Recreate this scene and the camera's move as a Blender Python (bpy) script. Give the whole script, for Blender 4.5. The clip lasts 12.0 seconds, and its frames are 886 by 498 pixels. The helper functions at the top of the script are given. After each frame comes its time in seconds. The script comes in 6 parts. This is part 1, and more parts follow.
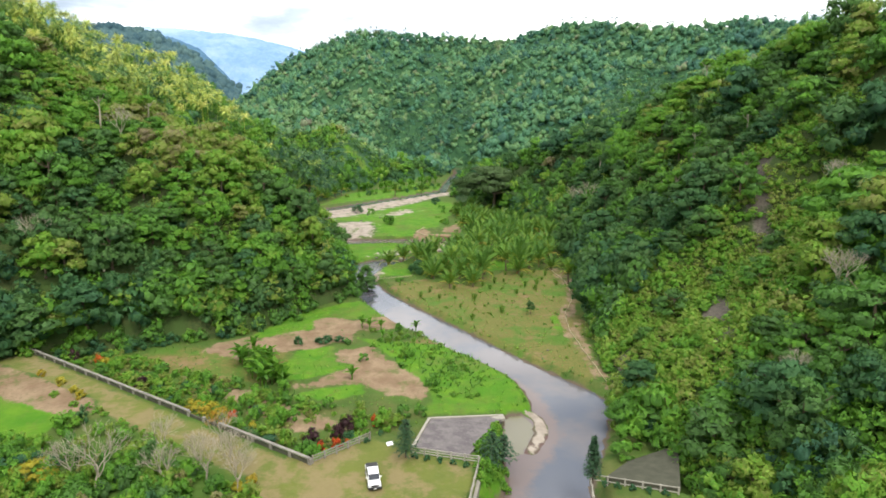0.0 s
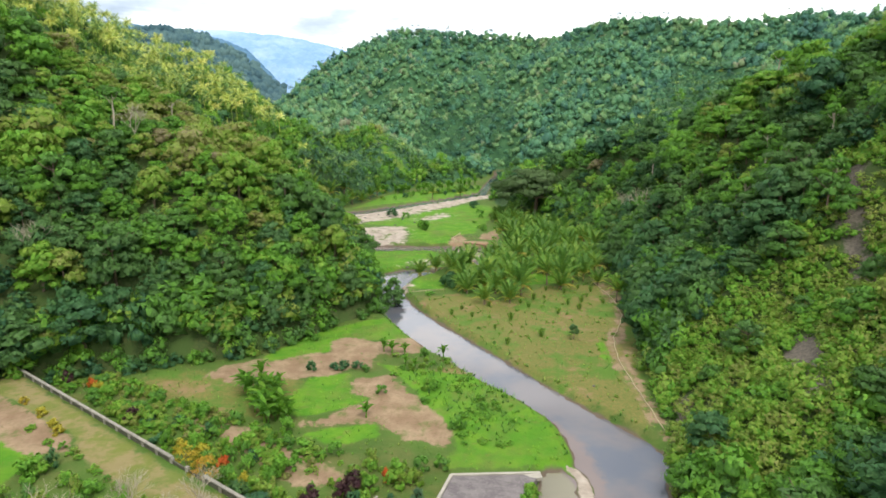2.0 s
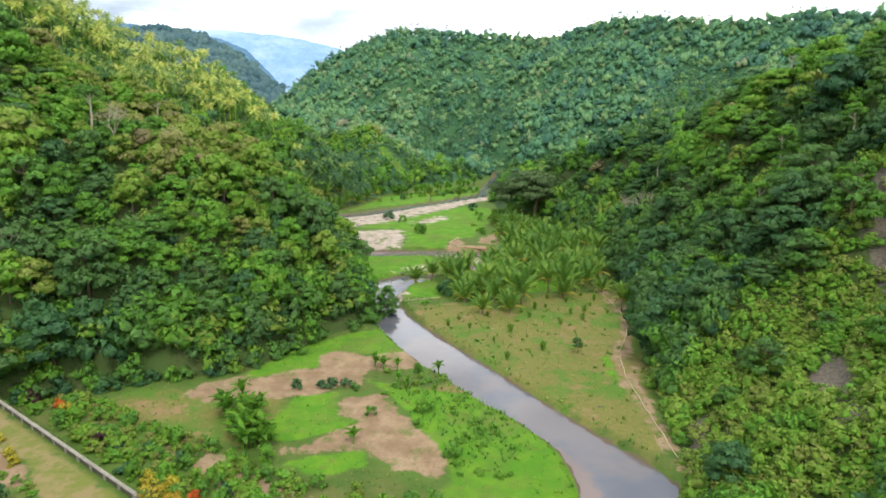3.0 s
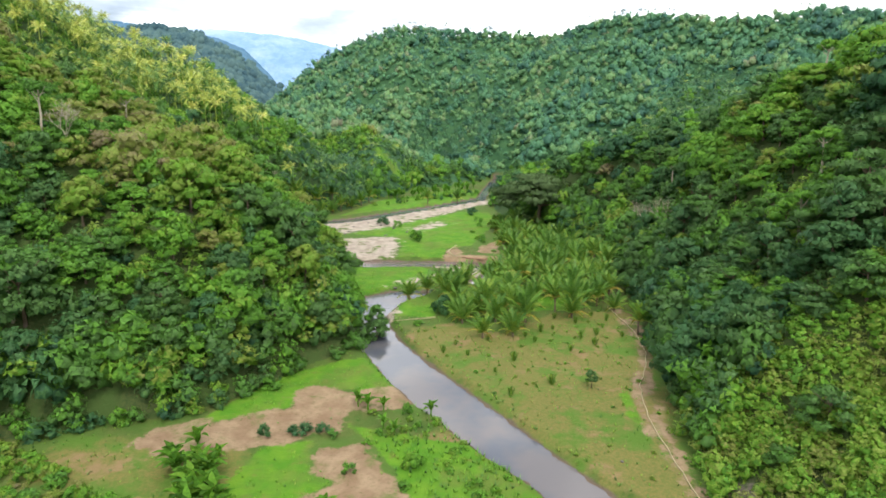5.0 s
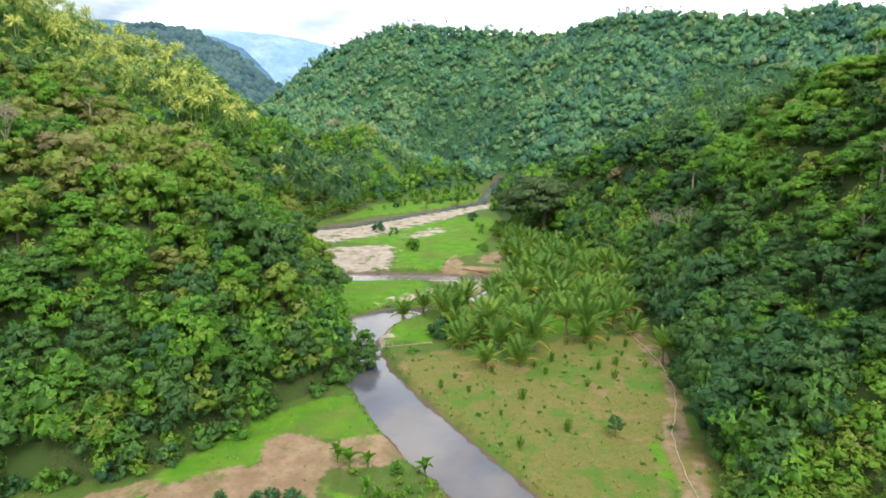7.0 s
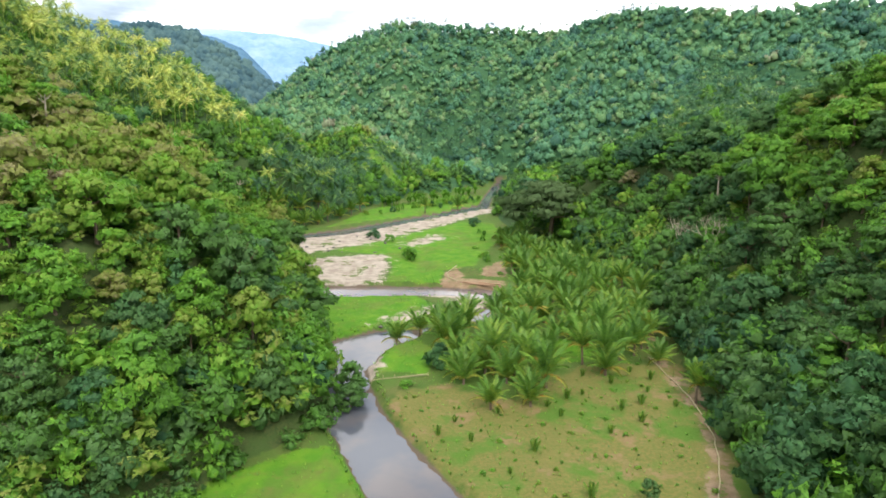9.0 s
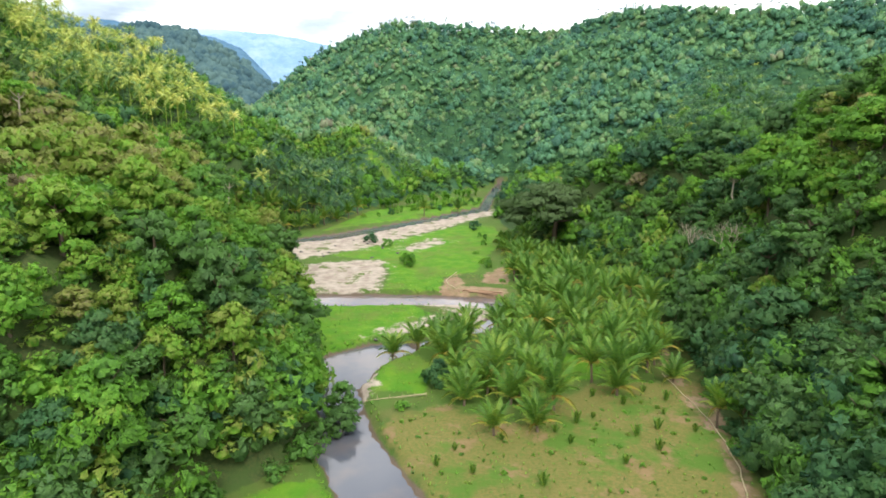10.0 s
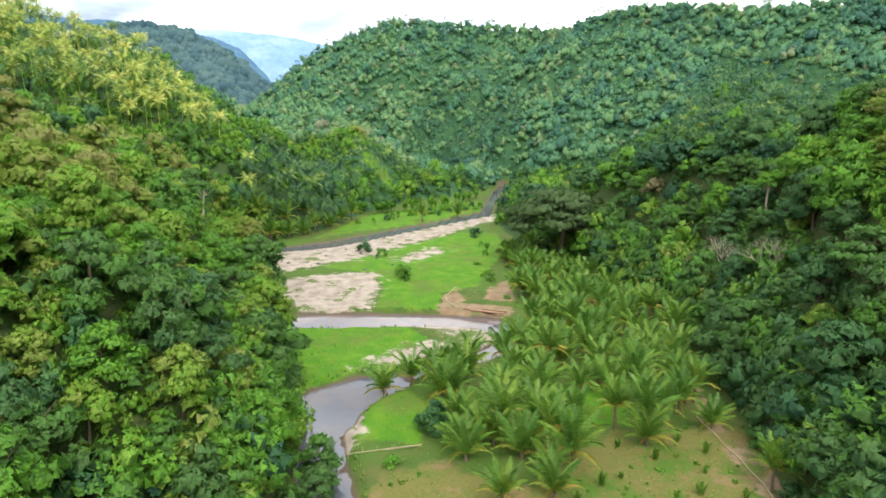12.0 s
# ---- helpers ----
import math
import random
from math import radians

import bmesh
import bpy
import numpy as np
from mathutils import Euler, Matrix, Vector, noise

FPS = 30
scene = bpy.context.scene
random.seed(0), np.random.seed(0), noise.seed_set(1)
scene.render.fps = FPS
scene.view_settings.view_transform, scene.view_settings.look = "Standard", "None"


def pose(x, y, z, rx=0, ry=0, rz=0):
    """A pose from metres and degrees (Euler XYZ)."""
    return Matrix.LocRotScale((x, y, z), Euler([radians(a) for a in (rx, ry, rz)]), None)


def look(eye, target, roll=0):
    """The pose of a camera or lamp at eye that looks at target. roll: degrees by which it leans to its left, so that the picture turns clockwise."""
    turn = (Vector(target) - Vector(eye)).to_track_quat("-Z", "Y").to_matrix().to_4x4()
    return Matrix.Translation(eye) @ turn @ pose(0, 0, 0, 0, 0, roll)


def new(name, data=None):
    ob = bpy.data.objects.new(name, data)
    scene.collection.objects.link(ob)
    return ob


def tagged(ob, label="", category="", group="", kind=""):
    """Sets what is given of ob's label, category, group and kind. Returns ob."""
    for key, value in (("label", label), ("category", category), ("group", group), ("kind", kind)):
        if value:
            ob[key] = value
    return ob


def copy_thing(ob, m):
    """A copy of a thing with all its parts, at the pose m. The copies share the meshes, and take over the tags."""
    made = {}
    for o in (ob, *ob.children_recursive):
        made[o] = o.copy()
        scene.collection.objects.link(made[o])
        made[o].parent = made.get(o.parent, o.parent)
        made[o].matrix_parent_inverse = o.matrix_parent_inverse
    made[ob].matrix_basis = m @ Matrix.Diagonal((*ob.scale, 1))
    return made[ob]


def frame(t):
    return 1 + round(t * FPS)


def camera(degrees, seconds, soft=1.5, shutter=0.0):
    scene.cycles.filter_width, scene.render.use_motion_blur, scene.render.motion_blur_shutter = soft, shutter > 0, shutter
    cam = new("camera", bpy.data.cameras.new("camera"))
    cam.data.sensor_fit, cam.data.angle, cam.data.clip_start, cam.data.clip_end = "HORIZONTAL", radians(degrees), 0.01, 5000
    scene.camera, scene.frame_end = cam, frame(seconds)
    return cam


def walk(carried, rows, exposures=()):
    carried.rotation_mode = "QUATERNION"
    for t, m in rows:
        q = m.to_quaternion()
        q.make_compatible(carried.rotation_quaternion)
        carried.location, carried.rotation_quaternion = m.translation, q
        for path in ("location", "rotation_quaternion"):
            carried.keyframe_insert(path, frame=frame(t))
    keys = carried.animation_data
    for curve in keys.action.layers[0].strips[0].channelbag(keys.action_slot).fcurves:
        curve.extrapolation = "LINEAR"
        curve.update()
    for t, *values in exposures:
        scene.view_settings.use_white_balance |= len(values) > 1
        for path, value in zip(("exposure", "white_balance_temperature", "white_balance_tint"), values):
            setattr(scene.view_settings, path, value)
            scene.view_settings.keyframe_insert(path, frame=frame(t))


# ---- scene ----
cam = camera(72.5, 12.0, 1.7)
METRES, EYE, TILT, LEAN, TURN = 98.0, 46.5, -12.0, 0.0, 0.0
ROWS = [
    (0.0, 0.0, 0.0, 0.0, -0.0, -0.0, -0.0),
    (0.5, 0.0059, 0.039, 0.0083, 1.69, -0.02, -0.34),
    (1.0, 0.0109, 0.0776, 0.0165, 3.4, -0.04, -0.69),
    (1.5, 0.0156, 0.1161, 0.0246, 3.95, -0.04, -0.81),
    (2.0, 0.0183, 0.1547, 0.0329, 3.93, -0.05, -0.84),
    (2.5, 0.0202, 0.1936, 0.0412, 3.91, -0.04, -0.85),
    (3.0, 0.0211, 0.2328, 0.0496, 3.89, -0.03, -0.85),
    (5.0, 0.0193, 0.396, 0.0846, 3.84, -0.02, -0.88),
    (5.5, 0.0178, 0.438, 0.0936, 3.84, -0.02, -0.9),
    (6.0, 0.0166, 0.4801, 0.1025, 3.86, -0.02, -0.9),
    (6.5, 0.015, 0.5221, 0.1112, 3.87, -0.02, -0.91),
    (7.0, 0.0132, 0.5639, 0.1201, 3.88, -0.02, -0.9),
    (9.0, 0.0059, 0.7298, 0.1541, 3.92, -0.01, -0.85),
    (9.5, 0.0039, 0.7708, 0.1627, 3.91, 0.0, -0.84),
    (10.0, 0.0018, 0.8121, 0.1713, 3.92, 0.01, -0.82),
    (10.5, -0.0003, 0.853, 0.18, 3.91, 0.02, -0.81),
    (11.0, -0.0024, 0.894, 0.1889, 3.91, 0.04, -0.8),
    (11.5, -0.0047, 0.9352, 0.1977, 3.9, 0.05, -0.79),
    (12.0, -0.0068, 0.9766, 0.2064, 3.89, 0.05, -0.78),
]
walk(cam, [(t, pose(0, 0, EYE, TILT, LEAN, TURN) @ pose(METRES * x, METRES * y, METRES * z, 90 + pitch, roll, yaw)) for t, x, y, z, yaw, pitch, roll in ROWS],
     [(0.0, 0.17), (3.0, 0.19), (7.0, 0.24), (12.0, 0.32)])


# ---- world, sun ----
world = bpy.data.worlds.new("world")
scene.world = world
world.use_nodes = True
SUN_ELEV, SUN_ROT = radians(56), radians(160)


def build_world():
    nt = world.node_tree
    nt.nodes.clear()
    N, Lk = nt.nodes.new, nt.links.new
    out, bg = N("ShaderNodeOutputWorld"), N("ShaderNodeBackground")
    sky = N("ShaderNodeTexSky")
    sky.sky_type, sky.sun_disc = "NISHITA", False
    sky.sun_elevation, sky.sun_rotation = SUN_ELEV, SUN_ROT
    sky.air_density, sky.dust_density = 1.0, 2.0
    dim = N("ShaderNodeVectorMath")
    dim.operation = "SCALE"
    dim.inputs["Scale"].default_value = 0.10
    Lk(sky.outputs[0], dim.inputs[0])
    tc, mp = N("ShaderNodeTexCoord"), N("ShaderNodeMapping")
    mp.inputs["Scale"].default_value = (1.0, 1.0, 3.6)
    Lk(tc.outputs["Generated"], mp.inputs[0])
    noi = N("ShaderNodeTexNoise")
    noi.inputs["Scale"].default_value, noi.inputs["Detail"].default_value = 4.2, 6.0
    noi.inputs["Roughness"].default_value = 0.55
    Lk(mp.outputs[0], noi.inputs["Vector"])
    ramp = N("ShaderNodeValToRGB")
    ramp.color_ramp.elements[0].position, ramp.color_ramp.elements[1].position = 0.28, 0.52
    Lk(noi.outputs["Fac"], ramp.inputs[0])
    grey = N("ShaderNodeMix")
    grey.data_type = "RGBA"
    noi2 = N("ShaderNodeTexNoise")
    noi2.inputs["Scale"].default_value, noi2.inputs["Detail"].default_value = 5.0, 5.0
    Lk(mp.outputs[0], noi2.inputs["Vector"])
    bright = N("ShaderNodeMapRange")
    bright.interpolation_type = "SMOOTHSTEP"
    bright.inputs["From Min"].default_value, bright.inputs["From Max"].default_value = 0.34, 0.58
    Lk(noi2.outputs["Fac"], bright.inputs["Value"])
    Lk(bright.outputs["Result"], grey.inputs["Factor"])
    grey.inputs["A"].default_value, grey.inputs["B"].default_value = (0.86, 0.98, 1.14, 1), (2.45, 2.45, 2.45, 1)
    mix = N("ShaderNodeMix")
    mix.data_type = "RGBA"
    Lk(ramp.outputs["Color"], mix.inputs["Factor"])
    Lk(dim.outputs[0], mix.inputs["A"])
    Lk(grey.outputs["Result"], mix.inputs["B"])
    Lk(mix.outputs["Result"], bg.inputs["Color"])
    bg.inputs["Strength"].default_value = 1.0
    Lk(bg.outputs[0], out.inputs[0])


build_world()
sun = new("sun", bpy.data.lights.new("sun", "SUN"))
sun.data.energy, sun.data.angle, sun.data.color = 2.45, radians(18), (1.0, 0.95, 0.86)
sun.matrix_world = look((0, 0, 0), (-math.sin(SUN_ROT) * math.cos(SUN_ELEV), -math.cos(SUN_ROT) * math.cos(SUN_ELEV), -math.sin(SUN_ELEV)))


# ---- materials ----
class Mat:
    """A node material on a Principled shader, with short helpers."""

    def __init__(self, name, rough=0.7, spec=0.3, metal=0.0):
        self.m = bpy.data.materials.new(name)
        self.m.use_nodes = True
        self.nt = self.m.node_tree
        self.b = self.nt.nodes["Principled BSDF"]
        self.b.inputs["Roughness"].default_value = rough
        self.b.inputs["Specular IOR Level"].default_value = spec
        self.b.inputs["Metallic"].default_value = metal

    def n(self, kind, **kw):
        nd = self.nt.nodes.new("ShaderNode" + kind)
        for k, v in kw.items():
            if k == "op":
                nd.operation = v
            elif k == "attr":
                nd.attribute_name = v
            elif k == "dt":
                nd.data_type = v
            elif k == "blend":
                nd.blend_type = v
            else:
                nd.inputs[k.replace("_", " ")].default_value = v
        return nd

    def link(self, a, b):
        self.nt.links.new(a, b)

    def coord(self, scale=(1, 1, 1)):
        g, mp = self.n("NewGeometry"), self.n("Mapping")
        mp.inputs["Scale"].default_value = scale
        self.link(g.outputs["Position"], mp.inputs[0])
        return mp.outputs[0]

    def noise(self, scale, detail=4.0, rough=0.55, vec=None):
        nd = self.n("TexNoise", Scale=scale, Detail=detail, Roughness=rough)
        self.link(vec or self.coord(), nd.inputs["Vector"])
        return nd.outputs["Fac"]

    def math(self, op, a, b=0.0, clamp=False):
        nd = self.n("Math", op=op)
        nd.use_clamp = clamp
        for i, v in enumerate((a, b)):
            if isinstance(v, (int, float)):
                nd.inputs[i].default_value = v
            else:
                self.link(v, nd.inputs[i])
        return nd.outputs[0]

    def ramp(self, fac, stops):
        nd = self.n("ValToRGB")
        e = nd.color_ramp.elements
        while len(e) < len(stops):
            e.new(0.5)
        for el, (p, c) in zip(e, stops):
            el.position, el.color = p, (*c, 1)
        self.link(fac, nd.inputs[0])
        return nd.outputs["Color"]

    def mix(self, fac, a, b, blend="MIX"):
        nd = self.n("Mix", dt="RGBA", blend=blend)
        for key, v in (("Factor", fac), ("A", a), ("B", b)):
            if isinstance(v, tuple):
                nd.inputs[key].default_value = (*v, 1)
            elif isinstance(v, (int, float)):
                nd.inputs[key].default_value = v
            else:
                self.link(v, nd.inputs[key])
        return nd.outputs["Result"]

    def attr(self, name):
        return self.n("Attribute", attr=name).outputs["Fac"]

    def step(self, v, lo, hi):
        nd = self.n("MapRange")
        nd.interpolation_type = "SMOOTHSTEP"
        nd.inputs["From Min"].default_value, nd.inputs["From Max"].default_value = lo, hi
        self.link(v, nd.inputs["Value"])
        return nd.outputs["Result"]

    def color(self, c):
        if isinstance(c, tuple):
            self.b.inputs["Base Color"].default_value = (*c, 1)
        else:
            self.link(c, self.b.inputs["Base Color"])
        return self

    def bump(self, h, dist=0.05, strength=0.6):
        nd = self.n("Bump", Distance=dist, Strength=strength)
        self.link(h, nd.inputs["Height"])
        self.link(nd.outputs[0], self.b.inputs["Normal"])
        return self


def plain(name, c, rough=0.6, spec=0.3, metal=0.0, vary=0.25, scale=6.0, bump=0.01):
    """A surface with two scales of variation round one colour."""
    m = Mat(name, rough, spec, metal)
    big, fine = m.noise(scale * 0.25, 3), m.noise(scale * 4, 5)
    lo, hi = tuple(v * (1 - vary) for v in c), tuple(min(1, v * (1 + vary)) for v in c)
    col = m.mix(big, lo, hi)
    col = m.mix(m.math("MULTIPLY", fine, 0.35), col, tuple(v * (1 - 1.5 * vary) for v in c))
    m.color(col)
    if bump:
        m.bump(fine, bump)
    return m.m


def leaf_material(name, stops, rough=0.6, trans=0.38, leaf=5.0, gaps=True):
    """Foliage: hue by tree (tint), by object and by leaf cluster; gaps leave ragged holes between the clusters."""
    m = Mat(name, rough, 0.24)
    g = m.n("NewGeometry")
    oi = m.n("ObjectInfo")
    cell = m.n("TexVoronoi", Scale=leaf)
    m.link(g.outputs["Position"], cell.inputs["Vector"])
    parts = m.n("SeparateColor")
    m.link(cell.outputs["Color"], parts.inputs[0])
    t = m.math("ADD", m.attr("tint"), m.math("MULTIPLY", m.math("SUBTRACT", oi.outputs["Random"], 0.5), 0.14))
    t = m.math("ADD", t, m.math("MULTIPLY", m.math("SUBTRACT", g.outputs["Random Per Island"], 0.5), 0.10))
    t = m.math("ADD", t, m.math("MULTIPLY", m.math("SUBTRACT", parts.outputs[0], 0.5), 0.06), True)
    col = m.ramp(t, stops)
    grain = m.noise(leaf * 0.16, 3, 0.7)
    val = m.math("MULTIPLY", m.math("ADD", 0.80, m.math("MULTIPLY", parts.outputs[1], 0.40)), m.math("ADD", 0.60, m.math("MULTIPLY", grain, 0.90)))
    hsv = m.n("HueSaturation")
    m.link(col, hsv.inputs["Color"])
    m.link(val, hsv.inputs["Value"])
    col = hsv.outputs["Color"]
    m.color(col)
    m.bump(cell.outputs["Distance"], 0.5 / leaf, 0.22)
    tr = m.n("BsdfTranslucent")
    m.link(col, tr.inputs["Color"])
    mx = m.n("MixShader")
    mx.inputs[0].default_value = trans
    m.link(m.b.outputs[0], mx.inputs[1])
    m.link(tr.outputs[0], mx.inputs[2])
    shown = mx.outputs[0]
    if gaps:
        gap = m.n("BsdfTransparent")
        cut = m.n("MixShader")
        m.link(m.step(cell.outputs["Distance"], 0.63, 0.69), cut.inputs[0])
        m.link(shown, cut.inputs[1])
        m.link(gap.outputs[0], cut.inputs[2])
        shown = cut.outputs[0]
    m.link(shown, m.nt.nodes["Material Output"].inputs["Surface"])
    return m.m


BROAD = [(0.00, (0.033, 0.101, 0.052)), (0.20, (0.050, 0.138, 0.045)), (0.36, (0.082, 0.168, 0.046)), (0.48, (0.084, 0.204, 0.034)),
         (0.62, (0.124, 0.300, 0.026)), (0.72, (0.180, 0.290, 0.036)), (0.82, (0.222, 0.240, 0.062)), (0.93, (0.220, 0.190, 0.105))]
# distance haze put into the leaf colour: bluer and paler than BROAD
HAZED = [(0.00, (0.048, 0.136, 0.104)), (0.22, (0.074, 0.200, 0.122)), (0.45, (0.116, 0.268, 0.130)), (0.68, (0.185, 0.330, 0.128)), (0.9, (0.250, 0.250, 0.165))]
FLOWER = [(0.0, (0.050, 0.022, 0.026)), (0.25, (0.070, 0.032, 0.034)), (0.45, (0.480, 0.060, 0.018)), (0.65, (0.460, 0.150, 0.022)),
          (0.8, (0.400, 0.260, 0.026)), (1.0, (0.350, 0.320, 0.030))]
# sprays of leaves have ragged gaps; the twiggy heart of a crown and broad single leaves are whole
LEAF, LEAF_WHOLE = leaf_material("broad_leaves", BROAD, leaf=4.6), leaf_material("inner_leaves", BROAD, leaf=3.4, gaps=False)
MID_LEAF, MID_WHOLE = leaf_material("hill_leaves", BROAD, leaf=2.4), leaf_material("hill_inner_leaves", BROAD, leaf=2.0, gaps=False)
FAR_LEAF, FAR_WHOLE = leaf_material("cool_leaves", HAZED, leaf=1.0), leaf_material("cool_inner_leaves", HAZED, leaf=0.8, gaps=False)
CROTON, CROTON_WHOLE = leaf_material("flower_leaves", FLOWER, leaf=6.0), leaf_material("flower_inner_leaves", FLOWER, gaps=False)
PALM_LEAF = leaf_material("palm_leaves", [
    (0.0, (0.036, 0.112, 0.034)), (0.45, (0.122, 0.250, 0.032)), (0.75, (0.290, 0.360, 0.056)), (1.0, (0.400, 0.190, 0.050))], 0.45, 0.3, 3.0, False)
# bright yellow end of the ramp: sunlight on the nearer stand put into colour
FAR_PALM = leaf_material("palm_sprays", [
    (0.0, (0.030, 0.095, 0.055)), (0.25, (0.062, 0.155, 0.060)), (0.45, (0.120, 0.235, 0.055)), (0.72, (0.450, 0.520, 0.105)), (1.0, (0.640, 0.600, 0.180))], 0.45, 0.3, 1.5, False)
BARK = plain("bark", (0.16, 0.12, 0.085), 0.9, 0.15, vary=0.4, scale=2.5, bump=0.03)
PALE_BARK = plain("pale_bark", (0.40, 0.35, 0.27), 0.85, 0.2, vary=0.25, scale=2.5, bump=0.02)


# ---- plan ----
def segment_distance(x, y, pts, closed):
    """Distance to a line of points, and how far along it (in points) the nearest place lies."""
    P = np.array(pts, float)
    A, B = (P, np.roll(P, -1, 0)) if closed else (P[:-1], P[1:])
    best, along = np.full(x.shape, 1e18), np.zeros(x.shape)
    for k in range(len(A)):
        a, d = A[k, :2], B[k, :2] - A[k, :2]
        s = np.clip(((x - a[0]) * d[0] + (y - a[1]) * d[1]) / (d @ d), 0, 1)
        r = (x - a[0] - s * d[0]) ** 2 + (y - a[1] - s * d[1]) ** 2
        near = r < best
        best = np.where(near, r, best)
        along = np.where(near, k + s, along)
    return np.sqrt(best), along


def inside(x, y, pts):
    P = np.array(pts, float)[:, :2]
    Q = np.roll(P, -1, 0)
    c = np.zeros(x.shape, bool)
    for (x0, y0), (x1, y1) in zip(P, Q):
        c ^= ((y0 > y) != (y1 > y)) & (x < (x1 - x0) * (y - y0) / (y1 - y0 + 1e-12) + x0)
    return c


def signed(x, y, pts):
    """Distance to a polygon's edge, positive outside."""
    d, _ = segment_distance(x, y, pts, True)
    return np.where(inside(x, y, pts), -d, d)


def fbm(x, y, size, octaves=4, seed=0):
    """Smooth noise about -1 to 1 from turned sine lattices."""
    rng = np.random.RandomState(seed)
    out, amp = np.zeros(x.shape), 1.0
    for o in range(octaves):
        for k in range(3):
            a, p, q = rng.uniform(0, 6.28, 3)
            u, v = np.cos(a) * x + np.sin(a) * y, -np.sin(a) * x + np.cos(a) * y
            out += amp / 3 * np.sin(6.28 * u / size + p + 1.3 * np.sin(4.1 * v / size + q)) * 1.3
        amp *= 0.5
        size *= 0.47
    return out / 1.6


def ease(v, lo, hi):
    s = np.clip((v - lo) / (hi - lo), 0, 1)
    return s * s * (3 - 2 * s)


# the edge of the level valley floor, left side going up the valley, then down the right side
FLOOR = [(-130, -300), (-112, 20), (-103, 60), (-92, 88), (-85, 102), (-76, 112), (-64, 118), (-55, 122), (-47, 126), (-40, 131), (-32, 147), (-24, 157),
         (-25, 166), (-29, 184), (-33, 194), (-43, 218), (-60, 262), (-78, 286), (-92, 306), (-86, 324), (-71, 350), (-63, 399),
         (-46, 444), (-21, 472), (-2, 508), (10, 560), (22, 560), (18, 520), (12, 450), (8, 395), (7, 360), (14, 325), (27, 293),
         (41, 251), (43, 219), (41.5, 198), (37.4, 166), (34.6, 140), (32.2, 118), (29.6, 97), (27, 86), (32, 76), (31, 66), (34, 50), (42, -300)]
# crest lines of the hills: x, y, height
RIDGES = [
    ([(-34, 172, 11), (-48, 166, 21), (-62, 160, 28), (-90, 168, 43), (-125, 182, 62), (-200, 160, 100), (-330, 60, 145), (-500, -200, 160)], 0.42),
    ([(-58, 184, 30), (-85, 212, 36), (-110, 232, 41), (-150, 236, 58), (-200, 215, 92)], 0.52),
    ([(-84, 372, 10), (-100, 352, 28), (-121, 345, 45), (-146, 352, 53), (-165, 370, 64), (-185, 392, 75), (-215, 400, 89), (-255, 400, 106), (-330, 385, 135), (-480, 330, 175)], 0.5),
    ([(-112, 336, 40), (-146, 334, 47), (-170, 340, 59), (-200, 350, 75), (-250, 360, 102)], 0.55),
    ([(-62, 430, 12), (-85, 485, 32), (-105, 535, 42), (-130, 560, 46), (-190, 590, 52), (-280, 640, 68), (-400, 690, 88), (-620, 760, 140)], 0.6),
]
CREST = [(-330, 900, 40), (-274, 866, 74), (-225, 850, 112), (-185, 840, 130), (-150, 830, 144), (-108, 820, 153), (-80, 820, 155), (-39, 825, 151), (23, 830, 149), (60, 830, 145),
         (95, 800, 141), (120, 760, 149), (147, 740, 152), (183, 700, 147), (210, 680, 138), (234, 660, 137), (275, 640, 138), (368, 620, 138), (720, 560, 150), (1200, 300, 200)]
RIDGES += [
    (CREST, 0.6),
    ([(-80, 820, 155), (-88, 720, 104), (-82, 620, 46)], 0.65),
    ([(95, 800, 141), (62, 690, 92), (26, 585, 38)], 0.65),
    ([(183, 700, 147), (168, 610, 90), (172, 522, 66), (130, 419, 46), (90, 360, 32)], 0.5),
    ([(8, 395, 4), (28, 340, 16), (44, 295, 30), (58, 268, 38), (72, 240, 45), (82, 202, 52), (90, 165, 57), (100, 140, 60), (130, 90, 72), (160, -250, 100)], 0.42),
]
# bodies of water
REACH = [(-24, 160), (-21, 155), (-13, 140), (-4, 128), (3, 118.5), (7, 114.2), (11.5, 108.4), (14, 103.5), (15.2, 97.7), (15.4, 93.2), (13.6, 91.8), (10.6, 91.5), (9.6, 88), (9.2, 84), (8.7, 72), (2, 55), (-2, 30),
         (12, 25), (16, 55), (20, 73), (24, 82), (27.5, 92), (28, 97), (26, 101), (20, 109), (13, 119), (6, 130), (-2, 142), (-10, 154), (-17, 166), (-20, 174), (-25, 172)]
POND = [(-24, 168), (-20, 174), (-22, 181), (-20, 192), (-16, 197), (-13, 203), (-18, 205), (-24, 203), (-31, 197), (-36, 190), (-32, 180)]
CROSSING = [(-62, 246), (-48, 239.5), (-37, 240.5), (-23, 241.5), (-11, 241), (3, 239.5), (8, 232), (7, 222), (1, 213), (-8, 207), (-14, 203), (-13, 206.5),
            (-5, 213), (1, 221), (2.5, 228), (-2, 230.5), (-10, 231.5), (-20, 231), (-30, 229.5), (-45, 228), (-60, 233)]
FAR_RIVER = [(-66, 245), (-72, 262), (-86, 290), (-84, 302), (-58, 318), (-38, 346), (-24, 366), (2, 402), (5, 450), (12, 520), (15, 552),
             (10, 552), (6, 520), (0, 455), (-3, 415), (-28, 377), (-44, 356), (-64, 330), (-90, 308), (-94, 290), (-78, 258), (-70, 243)]
WATERS = [REACH, POND, CROSSING, FAR_RIVER]
